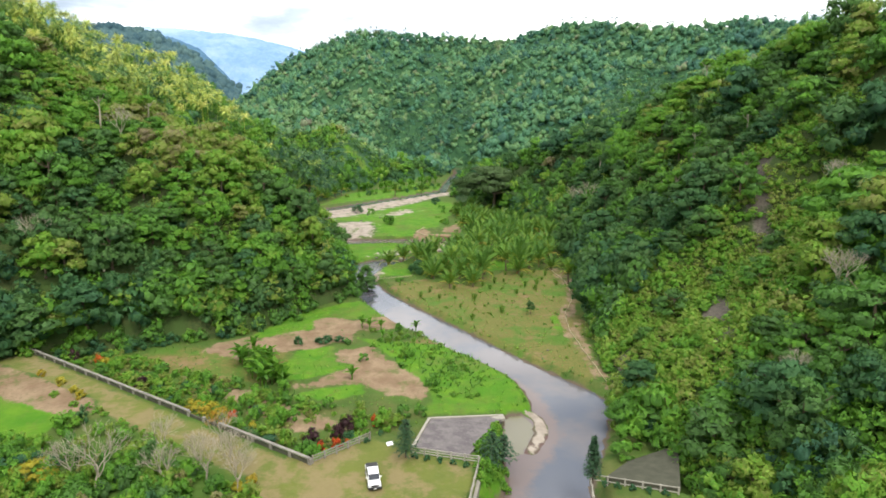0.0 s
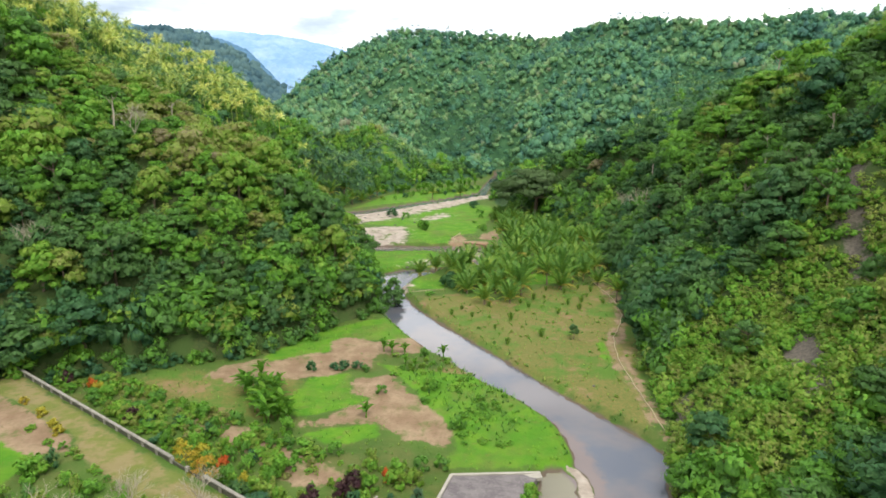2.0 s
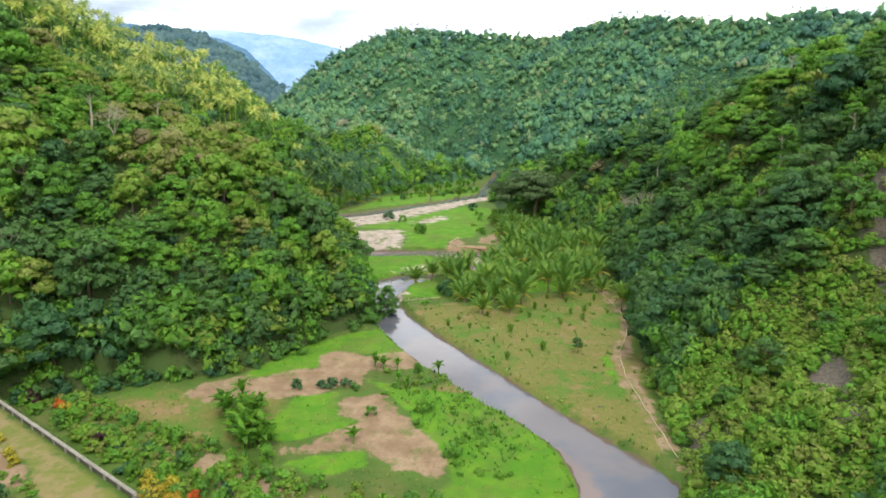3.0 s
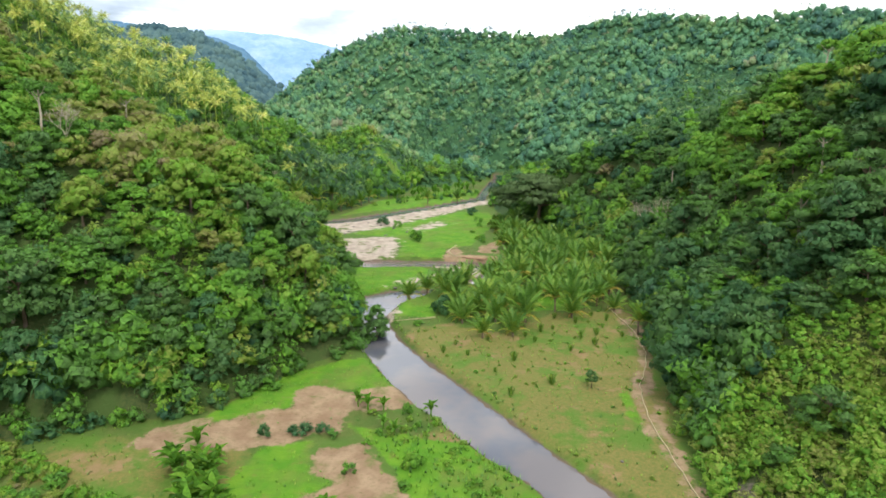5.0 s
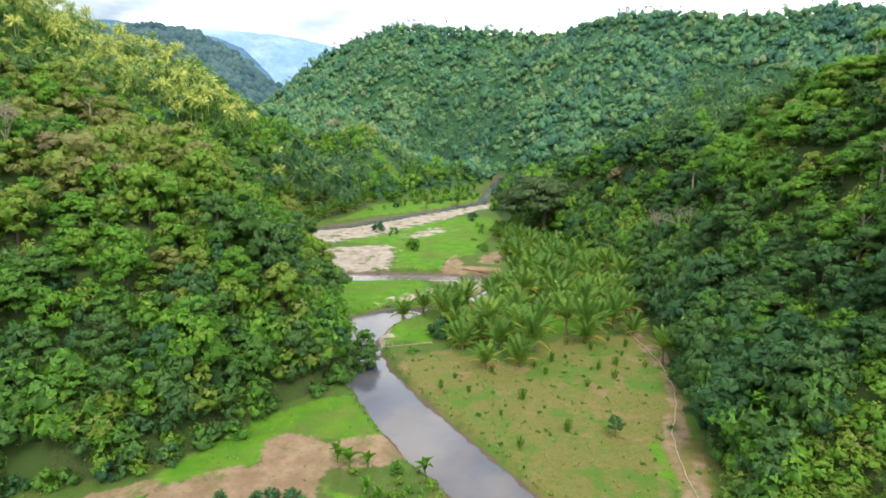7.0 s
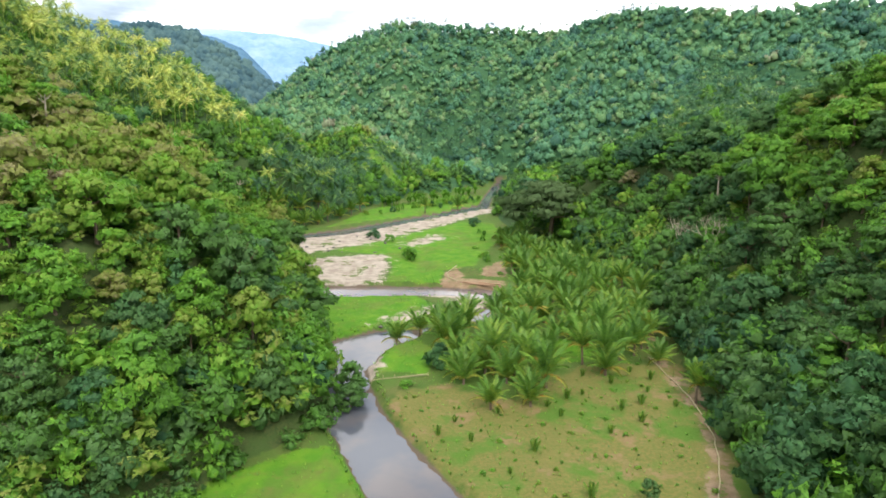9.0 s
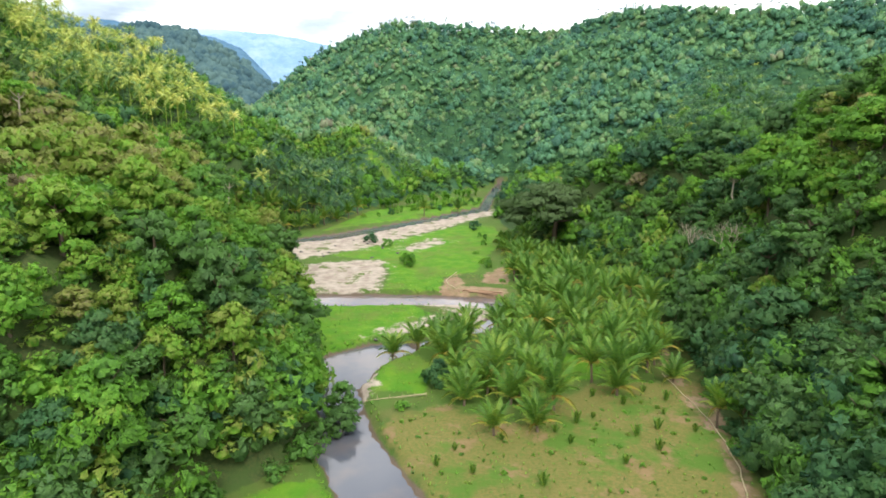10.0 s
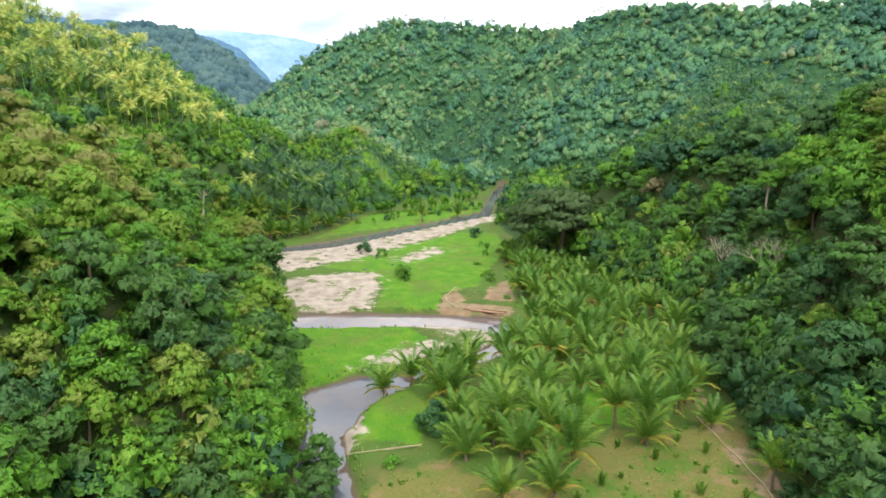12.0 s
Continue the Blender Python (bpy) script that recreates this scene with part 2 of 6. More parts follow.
# raised ground: the parking place with its road, and the ground across the river
TERRACE = [(-17, 71), (-11, 77), (-8, 78.5), (-4, 74.5), (5, 71.5), (3, 62), (0, 30), (-10, -100), (-125, -100), (-125, 120), (-95, 118), (-80, 110.5), (-41, 85.5), (-31, 79.5)]
TERRACE_R = [(17.5, 67.5), (28, 64.5), (33, 62), (36, -100), (14, -100), (15, 40)]
SLABS = [[(-3.8, 76.2), (2.6, 74.4), (9.0, 88.4), (-1.8, 85.6)], [(21, 68.2), (28.4, 66.2), (32.6, 77.5), (25.8, 74.8)]]
WATER_Z, TERRACE_Z = -1.0, 3.0


def sandbar(x, y):
    """Distance from the crescent of gravel in the near bend, negative on it."""
    r, along = segment_distance(x, y, [(14.2, 92.2), (15.2, 90.3), (15.5, 88), (15.1, 85.5), (13.9, 82.4), (12.8, 80.4)], False)
    return r - 0.55 - 0.4 * fbm(x, y, 4, 2, 13) + 0.25 * np.abs(along - 2.5) / 2.5


def height(x, y):
    """The ground's height anywhere."""
    d = np.maximum(signed(x, y, FLOOR), 0)
    env = np.full(x.shape, 8.0)
    for pts, fall in RIDGES:
        r, along = segment_distance(x, y, pts, False)
        z = np.interp(along, np.arange(len(pts)), [p[2] for p in pts])
        env = np.maximum(env, z - fall * np.maximum(r - 6, 0))
    far = np.hypot(x, y - 200)
    off, _ = segment_distance(x, y, CREST, False)
    calm = ease(off, 4, 60)
    env = env + 6 * fbm(x, y, 90, 3, 3) * ease(env, 8, 50) * (0.3 + 0.7 * calm) + 25 * fbm(x, y, 700, 3, 5) * ease(far, 700, 2000)
    env = env + (10 * fbm(x, y, 170, 2, 9) + 6 * fbm(x, y, 75, 2, 10)) * ease(y, 440, 620) * ease(env, 20, 80) * calm
    rise = 1.15 * d * (1 + 0.12 * fbm(x, y, 60, 2, 7)) * (1 - 0.35 * ease(-y, -128, -112) * ease(x, 0, 20)) * (1 + 0.3 * ease(y, 150, 190) * ease(x, 0, 20))
    soft = 8.0
    k = np.clip(0.5 + 0.5 * (env - rise) / soft, 0, 1)
    hill = env * (1 - k) + rise * k - soft * k * (1 - k)
    floor = 0.22 * fbm(x, y, 26, 3, 1) + 0.25
    z = floor + np.maximum(hill, 0) * ease(d, 0, 3)
    t = signed(x, y, TERRACE)
    z = np.where(x < 20, np.maximum(z, (TERRACE_Z + 0.05 * fbm(x, y, 9, 2, 2)) * ease(-t, -3.2, -0.2)), z)
    t = signed(x, y, TERRACE_R)
    z = np.maximum(z, TERRACE_Z * ease(-t, -3.0, -0.2))
    r, along = segment_distance(x, y, [(3.5, 73.3), (9.9, 89.0)], False)
    z = np.where(r < 4.5, np.maximum(z, 2.45 - 2.3 * along - 0.6 * r), z)
    for pts in WATERS:
        w = signed(x, y, pts) + 0.5 * fbm(x, y, 7, 2, 11)
        z = np.where(w < 2.0, z * ease(w, 0.0, 2.0) + (WATER_Z - 0.08) * (1 - ease(w, 0.0, 1.6)) - 0.5 * ease(-w, 0, 4), z)
    bar = sandbar(x, y)
    z = np.where(bar < 2.5, np.maximum(z, -1.5 + 0.74 * ease(-bar, -2.3, 0.3)), z)
    for pts in SLABS:
        z = np.where(inside(x, y, pts), np.minimum(z, -1.4), z)
    return z


def ground_z(x, y):
    return float(height(np.array([float(x)]), np.array([float(y)]))[0])


# ---- mesh helpers ----
def make_mesh(name, V, quads=None, tris=None, mats=(), smooth=True, normals=None, attrs=None, mat_index=None):
    """A mesh from arrays of vertices, four-cornered and three-cornered faces."""
    V = np.asarray(V, np.float32)
    quads = np.zeros((0, 4), np.int32) if quads is None else np.asarray(quads, np.int32)
    tris = np.zeros((0, 3), np.int32) if tris is None else np.asarray(tris, np.int32)
    me = bpy.data.meshes.new(name)
    me.vertices.add(len(V))
    me.vertices.foreach_set("co", V.ravel())
    loops = np.concatenate([quads.ravel(), tris.ravel()])
    me.loops.add(len(loops))
    me.loops.foreach_set("vertex_index", loops)
    count = len(quads) + len(tris)
    me.polygons.add(count)
    starts = np.concatenate([np.arange(len(quads)) * 4, len(quads) * 4 + np.arange(len(tris)) * 3]).astype(np.int32)
    me.polygons.foreach_set("loop_start", starts)
    for m in mats:
        me.materials.append(m)
    if mat_index is not None:
        me.polygons.foreach_set("material_index", np.asarray(mat_index, np.int32))
    me.polygons.foreach_set("use_smooth", np.full(count, smooth))
    me.update(calc_edges=True)
    for key, values in (attrs or {}).items():
        a = me.attributes.new(key, "FLOAT", "POINT")
        a.data.foreach_set("value", np.asarray(values, np.float32))
    if normals is not None:
        me.normals_split_custom_set_from_vertices(np.asarray(normals, np.float32))
    return me


class Build:
    """Gathers vertices and faces of many pieces into one mesh."""

    def __init__(self):
        self.V, self.N, self.Q, self.T, self.A, self.MQ, self.MT, self.count = [], [], [], [], [], [], [], 0

    def add(self, V, N=None, Q=None, T=None, tint=0.0, mat=0, inner=0):
        V = np.asarray(V, float)
        self.V.append(V)
        self.N.append(np.zeros_like(V) if N is None else N)
        self.A.append(np.full(len(V), tint) if np.isscalar(tint) else tint)
        if Q is not None and len(Q):
            self.Q.append(np.asarray(Q) + self.count)
            self.MQ.append(np.full(len(Q), mat))
        if T is not None and len(T):
            self.T.append(np.asarray(T) + self.count)
            self.MT.append(np.full(len(T), mat + inner) if np.isscalar(inner) else mat + np.asarray(inner))
        self.count += len(V)
        return self

    def arrays(self):
        cat = lambda a, w: np.concatenate(a) if a else np.zeros((0, w), int)
        return (np.concatenate(self.V), np.concatenate(self.N), cat(self.Q, 4), cat(self.T, 3), np.concatenate(self.A),
                np.concatenate([cat(self.MQ, 1).ravel(), cat(self.MT, 1).ravel()]))

    def mesh(self, name, mats, smooth=True, use_normals=True):
        V, N, Q, T, A, M = self.arrays()
        return make_mesh(name, V, Q, T, mats, smooth, N if use_normals else None, {"tint": A}, M)


def grid_faces(nu, nv, wrap=False):
    """Faces of a grid of nu by nv vertices (v runs fastest); wrap closes v."""
    u, v = np.meshgrid(np.arange(nu - 1), np.arange(nv if wrap else nv - 1), indexing="ij")
    w = (v + 1) % nv
    return np.stack([u * nv + v, u * nv + w, (u + 1) * nv + w, (u + 1) * nv + v], -1).reshape(-1, 4)


def tube(path, radii, sides=6):
    """A bent, tapered tube: vertices, normals, faces."""
    P = np.asarray(path, float)
    D = np.gradient(P, axis=0)
    D /= np.linalg.norm(D, axis=1)[:, None] + 1e-9
    ref = np.where(np.abs(D[:, 2:3]) > 0.9, [[1.0, 0, 0]], [[0, 0, 1.0]])
    U = np.cross(D, ref)
    U /= np.linalg.norm(U, axis=1)[:, None] + 1e-9
    W = np.cross(D, U)
    a = np.arange(sides) / sides * 2 * np.pi
    N = (np.cos(a)[None, :, None] * U[:, None] + np.sin(a)[None, :, None] * W[:, None])
    V = P[:, None] + N * np.asarray(radii, float)[:, None, None]
    return V.reshape(-1, 3), N.reshape(-1, 3), grid_faces(len(P), sides, True)


def graded(lo, hi, near_lo, near_hi, step, grow=1.16):
    """Coordinates with an even fine stretch that widen towards both ends."""
    mid = list(np.arange(near_lo, near_hi + 1e-6, step))
    s, up = step, []
    v = mid[-1]
    while v < hi:
        s = min(s * grow, 220)
        v += s
        up.append(v)
    s, down = step, []
    v = mid[0]
    while v > lo:
        s = min(s * grow, 220)
        v -= s
        down.append(v)
    return np.array(down[::-1] + mid + up)


# ---- ground ----
def cover(x, y, pts, edge=2.6):
    return ease(-signed(x, y, pts), -edge, edge)


FIELD_EARTH = [(-49.1, 116.3), (-48.1, 121.6), (-42.0, 124.8), (-39.4, 123.6), (-33.5, 127.9), (-29.5, 129.3), (-30.1, 135.8), (-27.4, 138.8), (-21.0, 136.0), (-11.7, 139.1), (-6.9, 137.1), (-10.2, 131.0), (-19.7, 129.5), (-19.5, 122.8), (-23.3, 121.8), (-25.6, 119.0), (-32.8, 116.6), (-38.7, 116.5), (-41.1, 113.0)]
PLOT_EARTH = [(-22.3, 117.7), (-14.8, 119.3), (-12.2, 115.3), (-7.1, 106.7), (-3.7, 102.3), (-2.5, 95.4), (-9.5, 97.1), (-15.0, 100.9), (-26.2, 99.6), (-26.3, 100.0), (-19.6, 106.5), (-16.3, 109.6), (-20.7, 110.9)]
DIRT = [FIELD_EARTH,
        PLOT_EARTH,
        [(-44, 100), (-34, 98), (-18, 88), (-12, 84), (-22, 84), (-34, 92)],
        [(-12, 240), (-11, 256), (-7, 262), (-6, 248), (6, 246), (6, 239)],
        [(0, 250), (0, 262), (6, 272), (8, 252)],
        [(31, 108), (30.4, 125), (32, 140), (36, 158), (38.5, 175), (37.5, 186), (36.5, 170), (33.5, 152), (30, 138), (29.3, 122)],
        [(-82, 104), (-72, 99), (-62, 93), (-55.4, 89.3), (-53, 85), (-58.8, 84.7), (-67.7, 88.9), (-76, 92), (-84, 97)]]
WOOD_MEADOW = [(-41.9, 124.9), (-39.8, 130.3), (-33.5, 143.7), (-25.0, 150.3), (-21.1, 151.1), (-11.9, 141.0), (-16.5, 136.6), (-26.9, 136.8), (-29.5, 129.3), (-33.5, 127.9), (-39.4, 123.6)]
PLOT_GRASS = [(-30.2, 117.6), (-22.8, 119.7), (-20.9, 111.1), (-16.8, 109.7), (-19.7, 106.7), (-26.2, 102.3), (-29.5, 103.3), (-30.7, 108.0)]
BANK_GRASS = [(-18.9, 125.0), (-11.2, 122.1), (-3.1, 120.6), (1.8, 122.1), (10.2, 114.9), (11.0, 104.1), (12.3, 94.1), (-3.0, 92.4), (-1.8, 97.5), (-5.6, 104.7), (-10.0, 112.9), (-13.8, 119.3)]
LUSH = [WOOD_MEADOW,
        PLOT_GRASS,
        [(-25.4, 97.5), (-18.1, 99.9), (-14.6, 102.9), (-13.3, 96.6), (-16.9, 95.1), (-21.2, 94.1)],
        [(-2, 99), (6, 108), (12, 100), (13, 92), (6, 90), (-3, 90)],
        BANK_GRASS,
        [(-44, 229), (-18, 229), (-12, 222), (-14, 209), (-24, 205), (-32, 196), (-40, 212)],
        [(-20, 178), (-20, 192), (-15, 196), (-8, 190), (-10, 178)],
        [(-54, 285), (-30, 322), (-10, 352), (4, 350), (8, 318), (2, 290), (-2, 266), (-12, 258), (-12, 243), (-28, 243), (-29, 262), (-36, 280)]]
LUSH += [[(8, 91), (4, 72), (5, 62), (9, 62), (10, 88)],
        [(8.8, 95.2), (9.6, 104.2), (14.7, 104.2), (15.7, 91.3), (13.2, 89.4), (9.9, 91.8)],
        [(-73, 91), (-64, 88), (-56, 83), (-57, 77), (-66, 76)],
        [(25.5, 128), (27.6, 128), (27.2, 140), (25.6, 139)],
        [(10, 184), (22, 186), (24, 196), (14, 200)],
        [(-80, 482), (-72, 484), (-52, 446), (-58, 440), (-70, 452)],
        [(-70, 330), (-60, 345), (-20, 385), (-2, 420), (0, 450), (-20, 455), (-60, 390)]]
SAND = [[(-62, 266), (-52, 275), (-34, 279), (-30, 262), (-30, 243), (-41, 238), (-52, 244)],
        [(-92, 303), (-66, 276), (-46, 294), (-30, 322), (-12, 356), (4, 384), (4, 404), (-26, 372), (-44, 352), (-64, 326)],
        [(-20, 190), (-19, 181), (-20, 175), (-24, 174), (-23, 182)],
        [(-18, 231.5), (-8, 233), (1, 231), (3.5, 227), (0, 219), (-6, 214), (-7, 222), (-9, 228)],
        [(-24, 206), (-14, 208), (-8, 214), (-12, 221), (-20, 212)],
        [(-33, 296), (-20, 318), (-14, 312), (-26, 294)],
        [(-4, 128), (-2, 133), (6, 122), (4, 120)]]
DRY = [[(-7.2, 122.5), (-1.3, 126.5), (1.8, 114.1), (0.2, 107.2), (-5.3, 111.6)],
       [(-16, 166), (-2, 142), (10, 124), (20, 110), (27, 103), (30, 112), (34, 140), (38, 166), (40, 186), (20, 184), (4, 168), (-8, 174)],
       [(-45, 118), (-30, 116), (-30, 102), (-44, 100), (-60, 108), (-60, 118)]]
ROCKY = [[(47.5, 106), (50, 107), (50.3, 101), (48, 95), (45, 88.5), (43.5, 91), (44.8, 98)], [(68.2, 135), (69.5, 132), (65.5, 119), (60.5, 107), (59, 109), (62, 118), (64, 126)], [(31, 100), (34, 101), (35, 108), (33, 110)]]
TRACK = [(-125, 112), (-80, 106), (-56, 90.5), (-38, 79), (-22, 69.5), (-8, 66), (0, 68)]
PATH = [(38, 205), (35, 186), (36, 169), (35, 157), (29.5, 141), (28, 129), (29, 115), (29.5, 102), (31, 92)]


def build_ground():
    xs = graded(-4600, 4600, -104, 52, 1.0, 1.12)
    ys = graded(-1500, 4700, 58, 300, 1.0, 1.07)
    X, Y = np.meshgrid(xs, ys, indexing="ij")
    x, y = X.ravel(), Y.ravel()
    z = height(x, y)
    attrs = {"forest": ease(signed(x, y, FLOOR), -1.5, 2.0)}
    for key, polys in (("dirt", DIRT), ("lush", LUSH), ("sand", SAND), ("dry", DRY), ("rock", ROCKY)):
        a = np.zeros(x.shape)
        for p in polys:
            a = np.maximum(a, cover(x, y, p, 9.0 if key == "sand" and p[0][1] > 200 else 2.2 if key in ("dirt", "lush") else 3.4))
        attrs[key] = a
    r, _ = segment_distance(x, y, TRACK, False)
    lot = cover(x, y, [(-22, 72), (-10, 77), (-4, 73), (4, 71), (2, 60), (0, 30), (-24, 30), (-26, 62)], 2)
    attrs["track"] = np.maximum(0.85 * ease(-r, -4.6, -1.6), lot) * (1 - cover(x, y, DIRT[-1], 1.0))
    r, _ = segment_distance(x, y, PATH, False)
    attrs["dirt"] = np.maximum(attrs["dirt"], 0.55 * ease(-r, -3.0, -0.5))
    wet = np.zeros(x.shape)
    for p in WATERS:
        wet = np.maximum(wet, ease(-signed(x, y, p), -1.2, 0.2))
    gravel = ease(-sandbar(x, y), -0.9, 0.2)
    attrs["sand"] = np.maximum(attrs["sand"], gravel)
    attrs["wet"] = wet * (1 - gravel)
    # up the valley the duff takes the far woods' haze-tinted green
    attrs["fern"] = ease(y, 290, 420)
    attrs["mud"] = cover(x, y, [(15.5, 89), (16.9, 83), (14.5, 80.7), (11.9, 76.4), (11.2, 79.9), (13, 83), (15, 86)], 1.2) * (1 - gravel)
    me = make_mesh("ground", np.stack([x, y, z], -1), grid_faces(len(xs), len(ys))[:, ::-1], None, [GROUND], True, None, attrs)
    return tagged(new("ground", me), "valley floor and hills with grass, bare earth and forest soil", "ground", kind="structure")


def ground_material():
    m = Mat("valley_ground", 0.95, 0.15)
    big, mid, fine = m.noise(0.035, 4), m.noise(0.25, 5, 0.65), m.noise(2.2, 6, 0.7)
    broad = m.noise(0.07, 5, 0.7)
    grass = m.mix(m.step(mid, 0.35, 0.65), (0.058, 0.108, 0.020), (0.108, 0.124, 0.036))
    grass = m.mix(m.step(big, 0.42, 0.6), grass, (0.074, 0.136, 0.024))
    jitter = m.math("MULTIPLY", m.math("SUBTRACT", m.math("ADD", m.math("MULTIPLY", mid, 0.65), m.math("MULTIPLY", fine, 0.35)), 0.5), 2.6)

    def mask(key, sharp=0.12, amount=1.0):
        v = m.math("ADD", m.attr(key), m.math("MULTIPLY", jitter, m.math("MULTIPLY", m.math("MULTIPLY", m.attr(key), 5.0, True), amount)))
        return m.step(v, 0.5 - sharp, 0.5 + sharp)

    dry = m.mix(m.step(fine, 0.3, 0.7), (0.188, 0.154, 0.052), (0.104, 0.138, 0.030))
    dry = m.mix(m.step(broad, 0.47, 0.60), dry, (0.078, 0.152, 0.022))
    dry = m.mix(m.step(m.noise(0.13, 5, 0.7), 0.54, 0.66), dry, (0.225, 0.158, 0.078))
    lush = m.mix(m.step(mid, 0.35, 0.7), (0.064, 0.186, 0.012), (0.116, 0.236, 0.018))
    lush = m.mix(m.step(m.noise(0.4, 4, 0.7), 0.55, 0.72), lush, (0.130, 0.170, 0.034))
    lush = m.mix(m.math("MULTIPLY", m.step(broad, 0.47, 0.66), 0.6), lush, (0.120, 0.138, 0.036))
    dirt = m.mix(m.step(mid, 0.35, 0.7), (0.215, 0.142, 0.088), (0.305, 0.222, 0.142))
    dirt = m.mix(m.step(fine, 0.52, 0.75), dirt, (0.112, 0.112, 0.042))
    dirt = m.mix(m.math("MULTIPLY", m.step(m.noise(0.2, 5, 0.7), 0.52, 0.66), 0.75), dirt, (0.098, 0.135, 0.032))
    sand = m.mix(m.step(mid, 0.35, 0.65), (0.275, 0.225, 0.185), (0.420, 0.365, 0.305))
    sand = m.mix(m.step(m.noise(0.14, 5, 0.7), 0.56, 0.63), sand, (0.105, 0.140, 0.042))
    track = m.mix(m.step(mid, 0.42, 0.6), (0.225, 0.182, 0.085), (0.140, 0.160, 0.036))
    track = m.mix(m.step(m.noise(0.16, 5, 0.7), 0.5, 0.64), track, (0.122, 0.150, 0.034))
    duff = m.mix(m.step(fine, 0.35, 0.65), (0.030, 0.058, 0.018), (0.085, 0.100, 0.034))
    duff = m.mix(m.step(m.noise(0.12, 5, 0.7), 0.4, 0.62), duff, (0.050, 0.088, 0.022))
    duff = m.mix(m.attr("fern"), duff, m.mix(m.step(mid, 0.38, 0.62), (0.028, 0.082, 0.036), (0.050, 0.118, 0.046)))
    rock = m.mix(m.step(fine, 0.35, 0.65), (0.085, 0.075, 0.060), (0.165, 0.140, 0.115))
    col = m.mix(mask("dry", 0.25), grass, dry)
    col = m.mix(mask("lush", 0.14, 0.8), col, lush)
    col = m.mix(mask("dirt", 0.12, 1.1), col, dirt)
    col = m.mix(mask("sand", 0.1, 0.9), col, sand)
    col = m.mix(mask("track", 0.2, 0.9), col, track)
    col = m.mix(m.math("MULTIPLY", mask("forest", 0.1, 0.5), m.math("SUBTRACT", 1.0, mask("lush", 0.2, 0.9))), col, duff)
    col = m.mix(mask("rock", 0.15, 0.8), col, rock)
    col = m.mix(mask("wet", 0.2, 0.4), col, (0.120, 0.092, 0.068))
    col = m.mix(mask("mud", 0.15, 0.6), col, (0.135, 0.088, 0.078))
    col = m.mix(m.math("MULTIPLY", fine, 0.5), col, m.mix(1.0, col, (0.55, 0.55, 0.5), "MULTIPLY"))
    m.color(col)
    m.bump(m.math("ADD", m.math("MULTIPLY", fine, 0.5), mid), 0.35, 0.7)
    return m.m


GROUND = ground_material()
build_ground()


def water_material():
    m = Mat("river_water", 0.09, 0.5)
    big = m.noise(0.05, 4, 0.6)
    col = m.mix(m.step(big, 0.42, 0.62), (0.070, 0.078, 0.100), (0.116, 0.104, 0.106))
    stir = m.math("MULTIPLY", m.math("SUBTRACT", m.noise(0.3, 5, 0.65), 0.5), 1.4)
    col = m.mix(m.step(m.math("ADD", m.attr("silt"), stir), 0.25, 0.85), col, (0.138, 0.104, 0.094))
    col = m.mix(m.step(m.math("ADD", m.attr("pool"), m.math("MULTIPLY", stir, 0.5)), 0.3, 0.7), col, (0.165, 0.150, 0.098))
    m.color(col)
    m.bump(m.noise(1.6, 4, 0.6, m.coord((1.0, 0.5, 1))), 0.02, 0.30)
    return m.m


def build_water():
    xs, ys = graded(-100, 45, 4, 22, 1.2, 1.3), graded(20, 556, 60, 112, 1.2, 1.2)
    X, Y = np.meshgrid(xs, ys, indexing="ij")
    x, y = X.ravel(), Y.ravel()
    silt = cover(x, y, [(13, 107), (17.3, 100), (18.4, 92.7), (18.7, 85.5), (16.4, 79.9), (13, 75), (9.4, 66), (2, 40), (-4, 40), (6, 80), (12, 95)], 2.2)
    silt = np.maximum(silt, 0.7 * cover(x, y, [(-62, 247), (-30, 242), (4, 240), (8, 222), (-10, 206), (-30, 233), (-60, 234)], 2))
    pool = cover(x, y, [(9.4, 91.5), (13.2, 91.5), (14.3, 88), (13.9, 84.6), (11.9, 80.7), (9.8, 78), (8.6, 83.8)], 0.8)
    me = make_mesh("water", np.stack([x, y, np.full(x.shape, WATER_Z)], -1), grid_faces(len(xs), len(ys))[:, ::-1], None, [WATER], False, None, {"silt": silt, "pool": pool})
    tagged(new("water", me), "shallow murky grey river winding over the valley floor", "river", kind="structure")


WATER = water_material()
build_water()


# ---- trees ----
def ico():
    bm = bmesh.new()
    bmesh.ops.create_icosphere(bm, subdivisions=1, radius=1)
    V = np.array([v.co[:] for v in bm.verts])
    F = np.array([[v.index for v in f.verts] for f in bm.faces])
    bm.free()
    return V, F


ICO_V, ICO_F = ico()


def cards(rng, P, N, size, lift=0.5):
    """Leaf sprays: one bent four-cornered piece at each place P, facing about N."""
    n = len(P)
    axis = N + rng.normal(0, 0.50, (n, 3)) + [0, 0, lift]
    axis /= np.linalg.norm(axis, axis=1)[:, None]
    ref = rng.normal(0, 1, (n, 3))
    U = np.cross(axis, ref)
    U /= np.linalg.norm(U, axis=1)[:, None] + 1e-9
    W = np.cross(axis, U)
    s = size * rng.uniform(0.6, 1.35, (n, 1))
    a, b = s * rng.uniform(0.55, 0.8, (n, 1)), s
    droop = -axis * s * 0.28
    V = np.stack([P - U * b + droop, P - W * a * rng.uniform(0.5, 1.1, (n, 1)), P + U * b + droop * rng.uniform(0, 1.6, (n, 1)), P + W * a], 1)
    return V.reshape(-1, 3), axis, np.arange(n * 4).reshape(-1, 4)


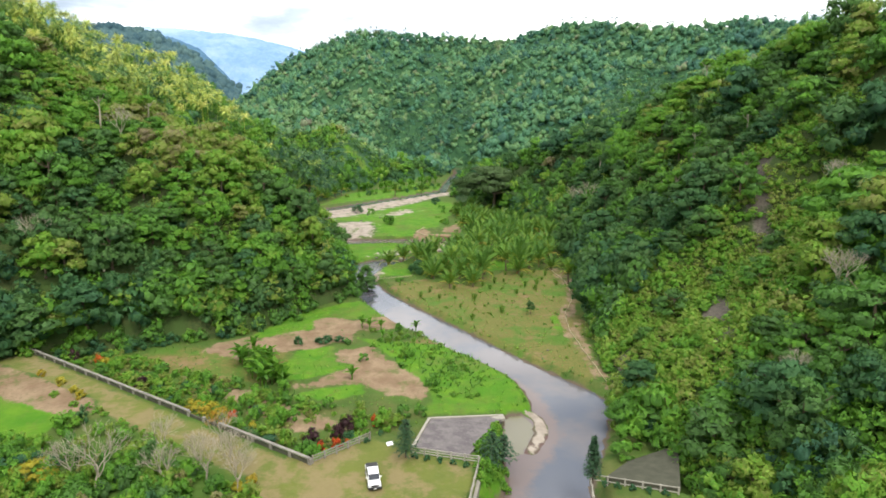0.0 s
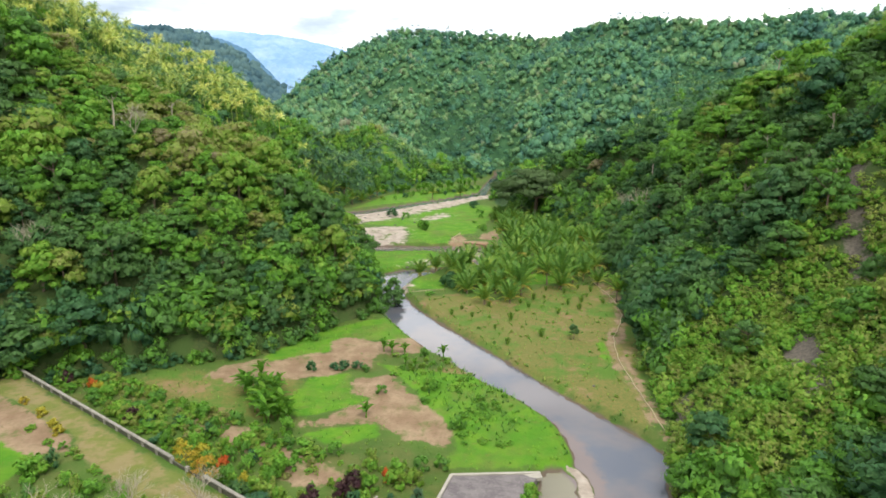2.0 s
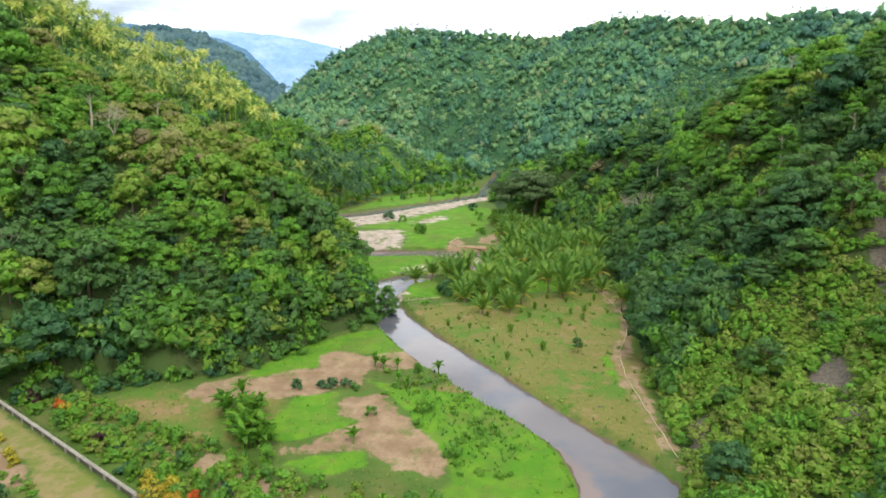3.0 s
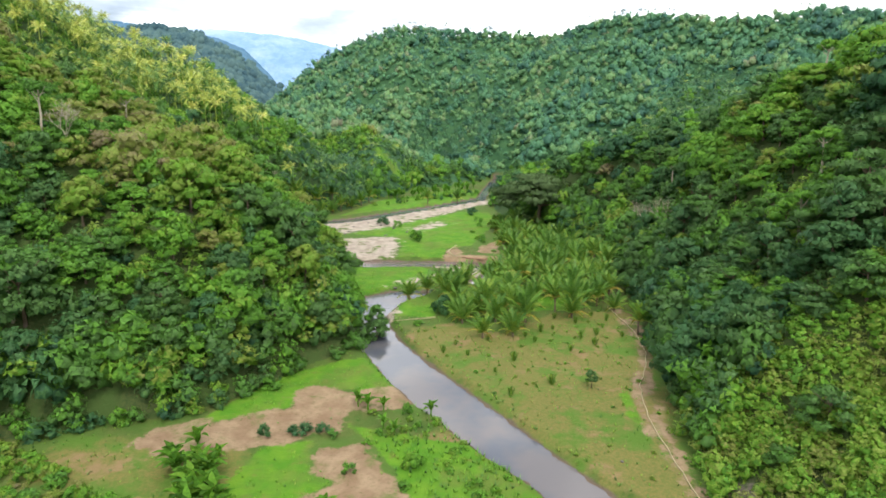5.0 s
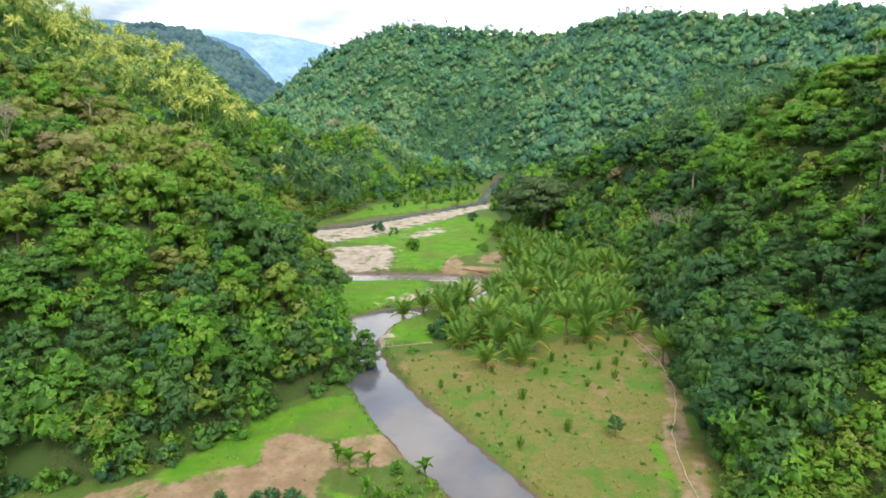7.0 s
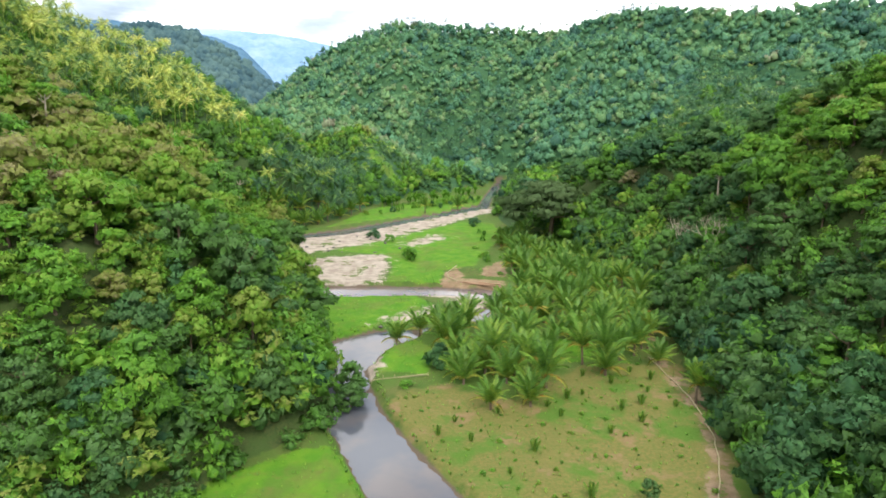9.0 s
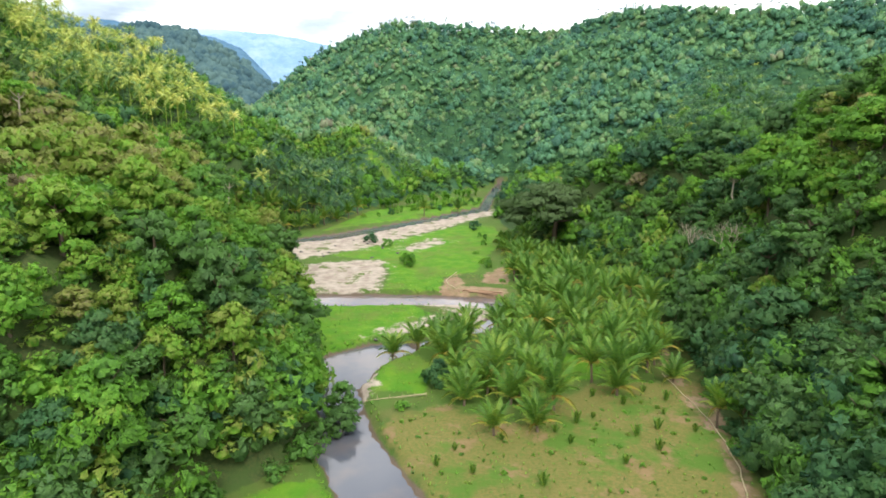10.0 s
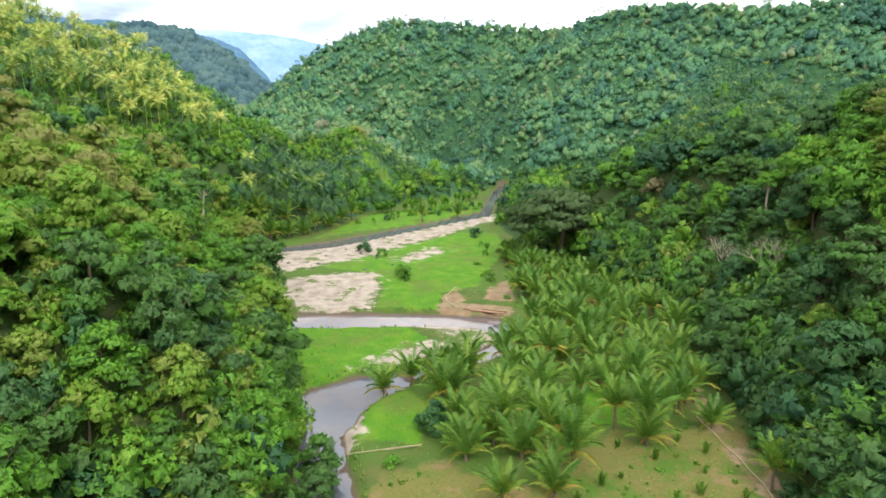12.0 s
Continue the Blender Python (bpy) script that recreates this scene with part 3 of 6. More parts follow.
def sprays(rng, P, N, size, lift=0.4):
    """Leaf sprays: one three-cornered piece at each place P, facing about N."""
    n = len(P)
    axis = N + rng.normal(0, 0.55, (n, 3)) + [0, 0, lift]
    axis /= np.linalg.norm(axis, axis=1)[:, None]
    U = np.cross(axis, rng.normal(0, 1, (n, 3)))
    U /= np.linalg.norm(U, axis=1)[:, None] + 1e-9
    W = np.cross(axis, U)
    s = size * rng.uniform(0.65, 1.35, n)
    a = rng.uniform(-0.35, 0.35, (n, 3)) + np.array([0.0, 2.1, 4.2])
    V = P[:, None] + s[:, None, None] * (np.cos(a)[..., None] * U[:, None] + np.sin(a)[..., None] * W[:, None])
    V[:, 0] -= axis * s[:, None] * 0.3
    return V.reshape(-1, 3), axis, np.arange(n * 3).reshape(-1, 3)


def crown_template(seed, R, H, lobes, count, size, flat=0.6, core=0.82, low=0.10, small=0.30, big=0.46, wide=0.72):
    """A leafy crown round the origin's axis, from z = 0 up to about H, of leafy lobes set on a dome; each triangle's last number tells spray (0) from heart (1)."""
    rng = np.random.RandomState(seed)
    out = Build()
    C, S = [], []
    for k in range(lobes):
        az = 2.4 * k + rng.uniform(-0.5, 0.5)
        up = (k + 0.5) / lobes
        rad = R * wide * math.sqrt(max(0.0, 1 - up ** 1.7)) * rng.uniform(0.74, 1.16)
        C.append((rad * math.cos(az), rad * math.sin(az), H * (low + (0.86 - low) * up) * rng.uniform(0.82, 1.12)))
        S.append(R * rng.uniform(small, big))
    C, S = np.array(C), np.array(S)
    per = np.maximum(3, (count * S ** 2 / (S ** 2).sum()).astype(int))
    mid = np.array([0, 0, H * 0.2])
    for c, s, n in zip(C, S, per):
        hue = rng.normal(0, 0.035)
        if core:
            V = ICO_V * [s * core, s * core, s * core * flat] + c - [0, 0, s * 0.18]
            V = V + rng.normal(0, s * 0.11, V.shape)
            # inner shade put into the tint: hearts a step darker than sprays
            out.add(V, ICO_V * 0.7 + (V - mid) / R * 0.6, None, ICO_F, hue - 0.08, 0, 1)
        D = rng.normal(0, 1, (n, 3))
        D[:, 2] = np.where(D[:, 2] < -0.25 * np.abs(D[:, 0]), -D[:, 2], D[:, 2])
        D /= np.linalg.norm(D, axis=1)[:, None]
        P = c + D * [s, s, s * flat] * rng.uniform(0.60, 1.25, (n, 1))
        V, ax, T = sprays(rng, P, D, size)
        out.add(V, 0.60 * np.repeat(D, 3, 0) + 0.14 * np.repeat(ax, 3, 0) + 0.50 * (V - mid) / R, None, T, hue, 0, 0)
    V, N, Q, T, A, M = out.arrays()
    N = N / (np.linalg.norm(N, axis=1)[:, None] + 1e-9)
    return V, N, Q, T, A, M


def trunk_template(seed, tall, r, limbs=4, spread=2.0, sides=7):
    rng = np.random.RandomState(seed)
    out = Build()
    zs = np.linspace(-0.6, tall, 6)
    lean = rng.uniform(-0.25, 0.25, 2)
    path = np.stack([lean[0] * zs / 3 + 0.1 * np.sin(zs), lean[1] * zs / 3, zs], -1)
    V, N, Q = tube(path, r * np.array([1.6, 1.1, 0.95, 0.85, 0.7, 0.45]), sides)
    out.add(V, N, Q)
    for k in range(limbs):
        a = 6.28 * k / limbs + rng.uniform(-0.4, 0.4)
        t = rng.uniform(0.45, 0.8)
        base = path[3] * (1 - t) + path[5] * t
        tip = base + [spread * math.cos(a), spread * math.sin(a), rng.uniform(1.2, 2.4)]
        mid = (base + tip) / 2 + [0, 0, -0.25]
        V, N, Q = tube([base, mid, tip], [r * 0.5, r * 0.35, r * 0.12], 5)
        out.add(V, N, Q)
    return out


def place_all(template, items, out, inner=1):
    """Adds one copy of the template for each (x, y, z, scale, squash, turn, tint) to a Build, in one go."""
    V, N, Q, T, A = template[:5]
    if len(template) > 5:
        inner = np.tile(template[5], len(items))
    I = np.asarray(items, float)
    if not len(I):
        return
    c, s = np.cos(I[:, 5]), np.sin(I[:, 5])
    W = V[None] * I[:, 3, None, None] * np.stack([np.ones(len(I)), np.ones(len(I)), I[:, 4]], -1)[:, None]

    def turn(W):
        return np.stack([c[:, None] * W[..., 0] - s[:, None] * W[..., 1], s[:, None] * W[..., 0] + c[:, None] * W[..., 1], W[..., 2]], -1)

    W = turn(W) + I[:, None, :3]
    NN = turn(np.broadcast_to(N, (len(I),) + N.shape))
    off = (np.arange(len(I)) * len(V))[:, None, None]
    out.add(W.reshape(-1, 3), NN.reshape(-1, 3), (Q[None] + off).reshape(-1, 4) if len(Q) else None,
            (T[None] + off).reshape(-1, 3) if len(T) else None, (A[None] + I[:, 6, None]).ravel(), 0, inner)


def scatter(x0, x1, y0, y1, step, seed, jitter=0.42):
    rng = np.random.RandomState(seed)
    X, Y = np.meshgrid(np.arange(x0, x1, step), np.arange(y0, y1, step), indexing="ij")
    Y = Y + ((np.arange(X.shape[0]) % 2) * step / 2)[:, None]
    return (X + rng.uniform(-jitter, jitter, X.shape) * step).ravel(), (Y + rng.uniform(-jitter, jitter, Y.shape) * step).ravel()


def wood_tint(x, y, rng):
    """Hue of the wood: stands of one kind lie together, with odd trees between."""
    t = 0.42 + 0.15 * fbm(x, y, 60, 3, 21) + rng.normal(0, 0.16, x.shape)
    # left spur yellower: sunshine on its upper trees put into the tint
    t = t + 0.24 * ease(-np.hypot((x + 80) / 46, (y - 212) / 48), -1.1, -0.3) + 0.07 * ease(-np.hypot((x - 60) / 24, (y - 110) / 26), -1.1, -0.4) - 0.10 * ease(-np.hypot((x - 52) / 22, (y - 62) / 18), -1.1, -0.4)
    t = t + 0.02 * ease(y, 380, 640) + 0.25 * ease(-np.hypot(x + 62, y - 455), -24, -10) + rng.normal(0, 0.09, x.shape) * ease(y, 300, 400)
    t = t - 0.16 * ease(-np.hypot((x - 42) / 15, (y - 160) / 60), -1.1, -0.4) + 0.15 * ease(-np.hypot((x - 72) / 18, (y - 205) / 40), -1.1, -0.4) + 0.12 * ease(-np.hypot((x + 130) / 40, (y - 318) / 26), -1.1, -0.4)
    t = t + 0.16 * ease(-x, 0, 60) * ease(y, 380, 460) * ease(-y, -760, -640)
    t = t + 0.18 * ease(-x, 20, 70) * ease(y, 270, 320) * ease(-y, -440, -400)
    for px, py in ((68.6, 113), (57.8, 88.7), (86.9, 126), (50.4, 72.5)):
        t = t + 0.18 * ease(-np.hypot(x - px, y - py), -7, -3)
    # the sunny crest of that spur is tinted yellower again, by height
    crest = ease(RELIEF.at(x, y), 20, 31) * ease(-np.hypot((x + 84) / 62, (y - 205) / 70), -1.1, -0.6)
    t = t + 0.15 * crest + 0.16 * fbm(x, y, 150, 2, 23) * ease(y, 400, 480)
    t = np.minimum(t, 0.745 + 0.02 * rng.uniform(-1, 1, x.shape)) - 0.09 * ease(-x, 20, 40) * ease(-y, -150, -118) + 0.13 * ease(-np.hypot((x + 50) / 28, (y - 168) / 28), -1.1, -0.5)
    odd = rng.uniform(0, 1, x.shape)
    t = np.where((odd < np.where(x < 0, 0.05, 0.012)) & (y < 330), 0.84 + 0.05 * rng.uniform(-1, 1, x.shape), t)
    t = np.where((odd > 0.985) & (y > 250), 0.86 + 0.05 * rng.uniform(-1, 1, x.shape), t)
    return np.clip(t, 0.05, 0.9)


class Relief:
    """Heights on an even grid, to look up quickly."""

    def __init__(self, x0, x1, y0, y1, step):
        self.x0, self.y0, self.step = x0, y0, step
        X, Y = np.meshgrid(np.arange(x0, x1, step), np.arange(y0, y1, step), indexing="ij")
        self.z = height(X, Y)

    def at(self, x, y):
        i = np.clip(((x - self.x0) / self.step).round().astype(int), 0, self.z.shape[0] - 1)
        j = np.clip(((y - self.y0) / self.step).round().astype(int), 0, self.z.shape[1] - 1)
        return self.z[i, j]


RELIEF = Relief(-950, 800, -50, 1050, 6.0)


def faces_valley(x, y, z, spare=7.0):
    """True where the open air over the valley's axis can be seen from a tree's top."""
    seen = np.zeros(x.shape, bool)
    for ey, ez in ((0.0, 47.0), (98.0, 47.0)):
        clear = np.ones(x.shape, bool)
        for s in np.linspace(0.04, 0.96, 46):
            clear &= RELIEF.at(x * (1 - s), y + (ey - y) * s) < z + (ez - z) * s + spare
        seen |= clear
    return seen


PALM_STANDS = [[(-300, 350), (-262, 412), (-215, 418), (-168, 408), (-128, 374), (-108, 352), (-120, 330), (-150, 320), (-185, 310), (-270, 312)],
               [(-94, 316), (-72, 350), (-64, 385), (-78, 388), (-99, 350)],
               [(100, 425), (180, 415), (240, 520), (190, 610), (120, 520)],
               [(-70, 560), (20, 566), (40, 640), (-50, 690)],
               [(-100, 440), (-70, 420), (-40, 470), (-60, 500)]]
SCRUB = [(29, 86), (30, 97), (34, 118), (44, 126), (60, 122), (72, 136), (80, 128), (68, 104), (58, 92), (46, 82), (36, 80)]


def palm_stand(x, y):
    hit = np.zeros(x.shape, bool)
    for p in PALM_STANDS:
        hit |= inside(x, y, p)
    return hit


NEAR_CROWNS = [crown_template(100 + k, (4.6, 4.3, 4.5, 4.1)[k % 4], (5.0, 6.2, 5.6, 6.6)[k % 4], (19, 17, 22, 15)[k % 4], 1750, 0.36, (0.40, 0.58, 0.46, 0.68)[k % 4], 0.52,
                              (0.12, 0.02, 0.06, 0.0)[k % 4], 0.22, 0.38, (0.80, 0.70, 0.76, 0.64)[k % 4]) for k in range(8)]
CLOSE_CROWNS = [crown_template(200 + k, 4.5, (5.2, 6.2, 5.6)[k % 3], 13 + k % 4, 920, 0.45, (0.44, 0.62, 0.52)[k % 3], 0.54, 0.05, 0.24, 0.42) for k in range(5)]
MID_CROWNS = [crown_template(220 + k, 4.6, (5.4, 6.4)[k % 2], 9 + k % 3, 420, 0.62, (0.50, 0.66)[k % 2], 0.58, 0.08, 0.26, 0.46) for k in range(5)]
FAR_CROWNS = [crown_template(300 + k, 4.6, (5.6, 6.6)[k % 2], 5, 132, 0.82, (0.60, 0.8)[k % 2], 0.68, 0.12, 0.34, 0.52) for k in range(4)]
COARSE_CROWNS = [crown_template(320 + k, 4.9, 6.2, 3, 46, 0.95, 0.8, 0.86, 0.2, 0.44, 0.62, 0.62) for k in range(4)]
BUSHES = [crown_template(400 + k, 2.0, 2.4, 4, 150, 0.29, 0.8, 0.55, 0.1, 0.40, 0.56) for k in range(3)]
SHRUBS = [crown_template(420 + k, 1.0, 1.5, 7, 230, 0.19, 1.0, 0.50, 0.1, 0.26, 0.46) for k in range(4)]


def crown_mesh(name, template, tint, outer, inner, lift=0.0):
    """One crown as a mesh: ragged sprays outside, a whole twiggy heart inside."""
    V, N, Q, T, A, M = template
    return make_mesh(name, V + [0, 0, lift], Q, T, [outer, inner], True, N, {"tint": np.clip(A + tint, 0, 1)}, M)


def tree_thing(k):
    """One broad-leaved tree: a trunk with limbs and a crown."""
    root = new("tree")
    tr = new("trunk", trunk_template(500 + k, 4.6, 0.19, 4, 2.4).mesh("trunk", [BARK]))
    cr = new("crown", crown_mesh("crown", NEAR_CROWNS[k], (0.42, 0.30, 0.56, 0.36, 0.48, 0.24, 0.66, 0.74)[k], LEAF, LEAF_WHOLE, 0.9))
    tr.parent = cr.parent = root
    return root


TREE_LABELS = ["mid-green leafy broad-leaved tree on the wooded hillside", "deep green broad-leaved tree in the hillside wood",
               "bright green spreading tree on the hillside", "green bushy tree in the dense hillside wood",
               "fresh green domed tree on the wooded slope", "dark bluish green tree low in the wood",
               "lime green feathery tree on the hillside", "olive yellow-green tree on the hillside"]


def build_forest():
    rng = np.random.RandomState(77)
    x, y = scatter(-420, 460, 42, 640, 6.0, 5)
    d = signed(x, y, FLOOR)
    keep = (d > 1.0) & (np.abs(x) < 78 + 0.64 * y) & ~(inside(x, y, SCRUB) & (rng.uniform(0, 1, x.shape) < 0.93)) & ~((x < 0) & (y < 84)) & (np.hypot(x - 24, y - 299) > 17) & (np.hypot(x - 51, y - 209) > 4.5) & (np.hypot(x - 56.5, y - 83) > 4.2) & (np.hypot(x - 45.3, y - 73) > 4.0) & (np.hypot((x + 67) / 9, (y - 460) / 20) > 1)
    keep &= ~(palm_stand(x, y) & (rng.uniform(0, 1, x.shape) < np.where(y < 420, np.where(y > 328, 0.95, 0.74), 0.3)))
    x, y, d = x[keep], y[keep], d[keep]
    z = height(x, y)
    ok = faces_valley(x, y, z + 9, np.where(y > 390, 24.0, 7.0))
    x, y, z, d = x[ok], y[ok], z[ok], d[ok]
    size = (0.72 + 0.85 * rng.uniform(0, 1, x.shape) ** 2.0) * (1 - 0.3 * inside(x, y, SCRUB)) * (1 - 0.3 * palm_stand(x, y))
    tint = wood_tint(x, y, rng)
    near = (y > 56) & (y < 262) & (d < 70) & (x > -110) & (x < 85)
    rank = np.where(near, d + 0.14 * np.abs(y - 138), 1e9)
    chosen = np.argsort(rank)[:300]
    chosen = chosen[rank[chosen] < 1e9]
    protos = [tree_thing(k) for k in range(8)]
    centre = np.array([0.42, 0.30, 0.56, 0.36, 0.48, 0.24, 0.66, 0.74])
    used = set()
    for i in chosen:
        k = int(np.argmin(np.abs(centre - tint[i]) + rng.uniform(0, 0.1, 8)))
        m = Matrix.LocRotScale((x[i], y[i], z[i] - 0.2), Euler((0, 0, rng.uniform(0, 6.28))), (size[i], size[i], size[i] * rng.uniform(0.85, 1.3)))
        if k in used:
            ob = copy_thing(protos[k], Matrix.Identity(4))
        else:
            ob, _ = protos[k], used.add(k)
        ob.matrix_basis = m
        tagged(ob, TREE_LABELS[k], "tree", "trees of the hillside wood")
    for k in range(8):
        if k not in used:
            for o in (*protos[k].children, protos[k]):
                bpy.data.objects.remove(o)
    rest = np.ones(len(x), bool)
    rest[chosen] = False
    close = rest & (y < 235) & (np.abs(x) < 125)
    mid = rest & ~close & (y < 320) & (np.abs(x) < 160)
    far = rest & ~mid & ~close
    kind = rng.randint(0, 5, len(x))
    turn = rng.uniform(0, 6.28, len(x))
    for name, group, crowns, label in (("hillside_wood", close, CLOSE_CROWNS, "dense mixed green wood on the valley sides"),
                                       ("upper_wood", mid, MID_CROWNS, "dense green wood higher on the valley sides")):
        out = Build()
        for k in range(5):
            s = group & (kind == k)
            place_all(crowns[k], np.stack([x[s], y[s], z[s] + rng.uniform(0.0, 2.2, s.sum()), size[s], rng.uniform(0.85, 1.3, s.sum()), turn[s], tint[s]], -1), out)
        tagged(new(name, out.mesh(name, [LEAF, LEAF_WHOLE])), label, "forest", kind="stuff")
    # undergrowth fills the wood's edge and floor
    bx, by = scatter(-130, 110, 84, 330, 2.7, 8)
    bd = signed(bx, by, FLOOR)
    ok = (bd > np.where((bx < 0) & (by < 165), -1.8, 0.2)) & (bd < 70) & ~inside(bx, by, SCRUB) & (rng.uniform(0, 1, bx.shape) < np.where(bd < 9, 0.9, 0.2))
    bx, by, bd = bx[ok], by[ok], bd[ok]
    bz = height(bx, by)
    ok = faces_valley(bx, by, bz + 2, 4.0)
    bx, by, bz, bd = bx[ok], by[ok], bz[ok], bd[ok]
    grow = 1 + 0.75 * ease(bd, 0.5, 3.0) * ease(-bd, -12, -8)
    out = Build()
    kind = rng.randint(0, 3, len(bx))
    bt = np.clip(wood_tint(bx, by, rng) + 0.06, 0, 0.7)
    for k in range(3):
        s = kind == k
        place_all(BUSHES[k], np.stack([bx[s], by[s], bz[s] - 0.3, rng.uniform(0.8, 1.4, s.sum()) * grow[s], rng.uniform(0.8, 1.5, s.sum()), rng.uniform(0, 6.28, s.sum()), bt[s]], -1), out)
    tagged(new("undergrowth", out.mesh("undergrowth", [LEAF, LEAF_WHOLE])), "green bushy undergrowth along the wood's edge", "undergrowth", kind="stuff")
    # saplings in the gaps between the crowns
    gx, gy = scatter(-125, 100, 60, 280, 3.4, 9)
    ok = (signed(gx, gy, FLOOR) > 4) & ~inside(gx, gy, SCRUB) & ~((gx < 0) & (gy < 84)) & (np.hypot(gx - 25, gy - 299) > 22)
    gx, gy = gx[ok], gy[ok]
    room = np.min(np.hypot(gx[:, None] - x, gy[:, None] - y) - 3.3 * size, axis=1)
    gx, gy = gx[room > np.where(gx > 0, -0.5, -0.3)], gy[room > np.where(gx > 0, -0.5, -0.3)]
    hx, hy = scatter(-300, -88, 290, 392, 4.4, 10)
    gx, gy = np.concatenate([gx, hx]), np.concatenate([gy, hy])
    gz = height(gx, gy)
    ok = faces_valley(gx, gy, gz + 3, 5.0)
    gx, gy, gz = gx[ok], gy[ok], gz[ok]
    out = Build()
    kind = rng.randint(0, 3, len(gx))
    gt = np.clip(wood_tint(gx, gy, rng) + 0.1 * (gy > 285), 0, 0.72)
    for k in range(3):
        s = kind == k
        place_all(BUSHES[k], np.stack([gx[s], gy[s], gz[s] - 0.2, rng.uniform(1.0, 1.6, s.sum()) * np.where(gy[s] > 285, 0.9, 1.0), rng.uniform(0.9, 1.4, s.sum()), rng.uniform(0, 6.28, s.sum()), gt[s]], -1), out)
    tagged(new("saplings", out.mesh("saplings", [LEAF, LEAF_WHOLE])), "young leafy trees between the taller crowns", "undergrowth", kind="stuff")
    # the hills behind
    x2, y2 = scatter(-900, 760, 640, 1000, 7.0, 6, 0.5)
    S, X, Y = 0.72 + 0.62 * rng.uniform(0, 1, len(x2)) ** 1.6, x2, y2
    ok = (np.abs(X) < 60 + 0.8 * Y) & (signed(X, Y, FLOOR) > 2)
    X, Y, S = X[ok], Y[ok], S[ok]
    Z = height(X, Y)
    ok = faces_valley(X, Y, Z + 9, 28.0)
    X, Y, Z, S = X[ok], Y[ok], Z[ok], S[ok]
    Tn = wood_tint(X, Y, rng)
    X, Y, Z, S, Tn = (np.concatenate(v) for v in ((x[far], X), (y[far], Y), (z[far], Z), (size[far], S), (tint[far], Tn)))
    kind = rng.randint(0, 4, len(X))
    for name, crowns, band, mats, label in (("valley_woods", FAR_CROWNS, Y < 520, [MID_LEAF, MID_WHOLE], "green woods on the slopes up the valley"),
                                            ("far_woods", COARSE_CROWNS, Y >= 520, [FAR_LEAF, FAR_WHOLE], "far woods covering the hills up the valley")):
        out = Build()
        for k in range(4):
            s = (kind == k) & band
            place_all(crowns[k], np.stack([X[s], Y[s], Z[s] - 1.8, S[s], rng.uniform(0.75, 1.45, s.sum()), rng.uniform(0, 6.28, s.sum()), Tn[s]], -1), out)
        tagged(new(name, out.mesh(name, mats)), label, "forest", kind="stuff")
    print("TREES", len(chosen), int(mid.sum()), len(X), len(bx))


build_forest()


# ---- palms ----
def frond(seed, length, pairs, width=0.13, droop=1.0, tint=0.35):
    """A coconut frond along +x: an arching midrib with hanging leaflets on both sides."""
    rng = np.random.RandomState(seed)
    out = Build()
    t = np.linspace(0, 1, 7)
    rib = np.stack([length * (t - 0.12 * droop * t ** 2), 0 * t, length * (0.42 * t - 0.62 * droop * t ** 2)], -1)
    V, N, Q = tube(rib, 0.05 * (1 - 0.85 * t) + 0.006, 3)
    out.add(V, N, Q, None, tint + 0.25)
    u = np.linspace(0.12, 0.995, pairs)
    base = np.stack([np.interp(u, t, rib[:, k]) for k in range(3)], -1)
    for side in (-1, 1):
        L = length * 0.21 * np.sin(np.pi * (0.14 + 0.76 * u)) * rng.uniform(0.88, 1.12, pairs)
        out_dir = np.stack([0.65 + 0.5 * u, side * np.ones(pairs), -0.38 - 0.5 * rng.uniform(0, 1, pairs)], -1)
        out_dir /= np.linalg.norm(out_dir, axis=1)[:, None]
        tip = base + out_dir * L[:, None]
        w = np.stack([np.full(pairs, width), np.zeros(pairs), np.full(pairs, 0.03)], -1)
        V = np.stack([base - w, base + w, tip + w * 0.2 + [0, 0, -0.12], tip - w * 0.2 + [0, 0, -0.12]][::side], 1).reshape(-1, 3)
        Nn = np.tile(np.array([[0.1, side * 0.25, 0.95]]), (len(V), 1))
        out.add(V, Nn, np.arange(pairs * 4).reshape(-1, 4), None, np.repeat(tint + 0.14 * rng.uniform(-1, 1, pairs), 4))
    return out


FRONDS = [frond(600 + k, 5.2, 24, 0.075, (0.50, 0.70, 0.92)[k % 3], (0.30, 0.50, 0.40)[k % 3]).mesh("frond", [PALM_LEAF]) for k in range(3)]
DRY_FROND = frond(611, 4.2, 13, 0.12, 1.7, 0.95).mesh("frond", [PALM_LEAF])
LIME_FROND = frond(612, 4.5, 18, 0.11, 1.45, 0.74).mesh("frond", [PALM_LEAF])
SMALL_FROND = frond(613, 1.6, 8, 0.085, 0.35, 0.40).mesh("frond", [PALM_LEAF])
PALM_TRUNKS = {}


def palm_trunk(tall):
    """A ringed, slightly bent palm trunk with a swollen foot."""
    t = np.linspace(0, 1, 9)
    path = np.stack([0.25 * np.sin(2.2 * t) * tall / 4, 0.08 * t * tall / 4, -0.3 + t * (tall + 0.3)], -1)
    r = 0.19 + 0.13 * np.exp(-6 * t) + 0.012 * (np.arange(9) % 2)
    r[-1] = 0.26
    V, N, Q = tube(path, r, 7)
    return Build().add(V, N, Q).mesh("trunk", [BARK]), path[-1]


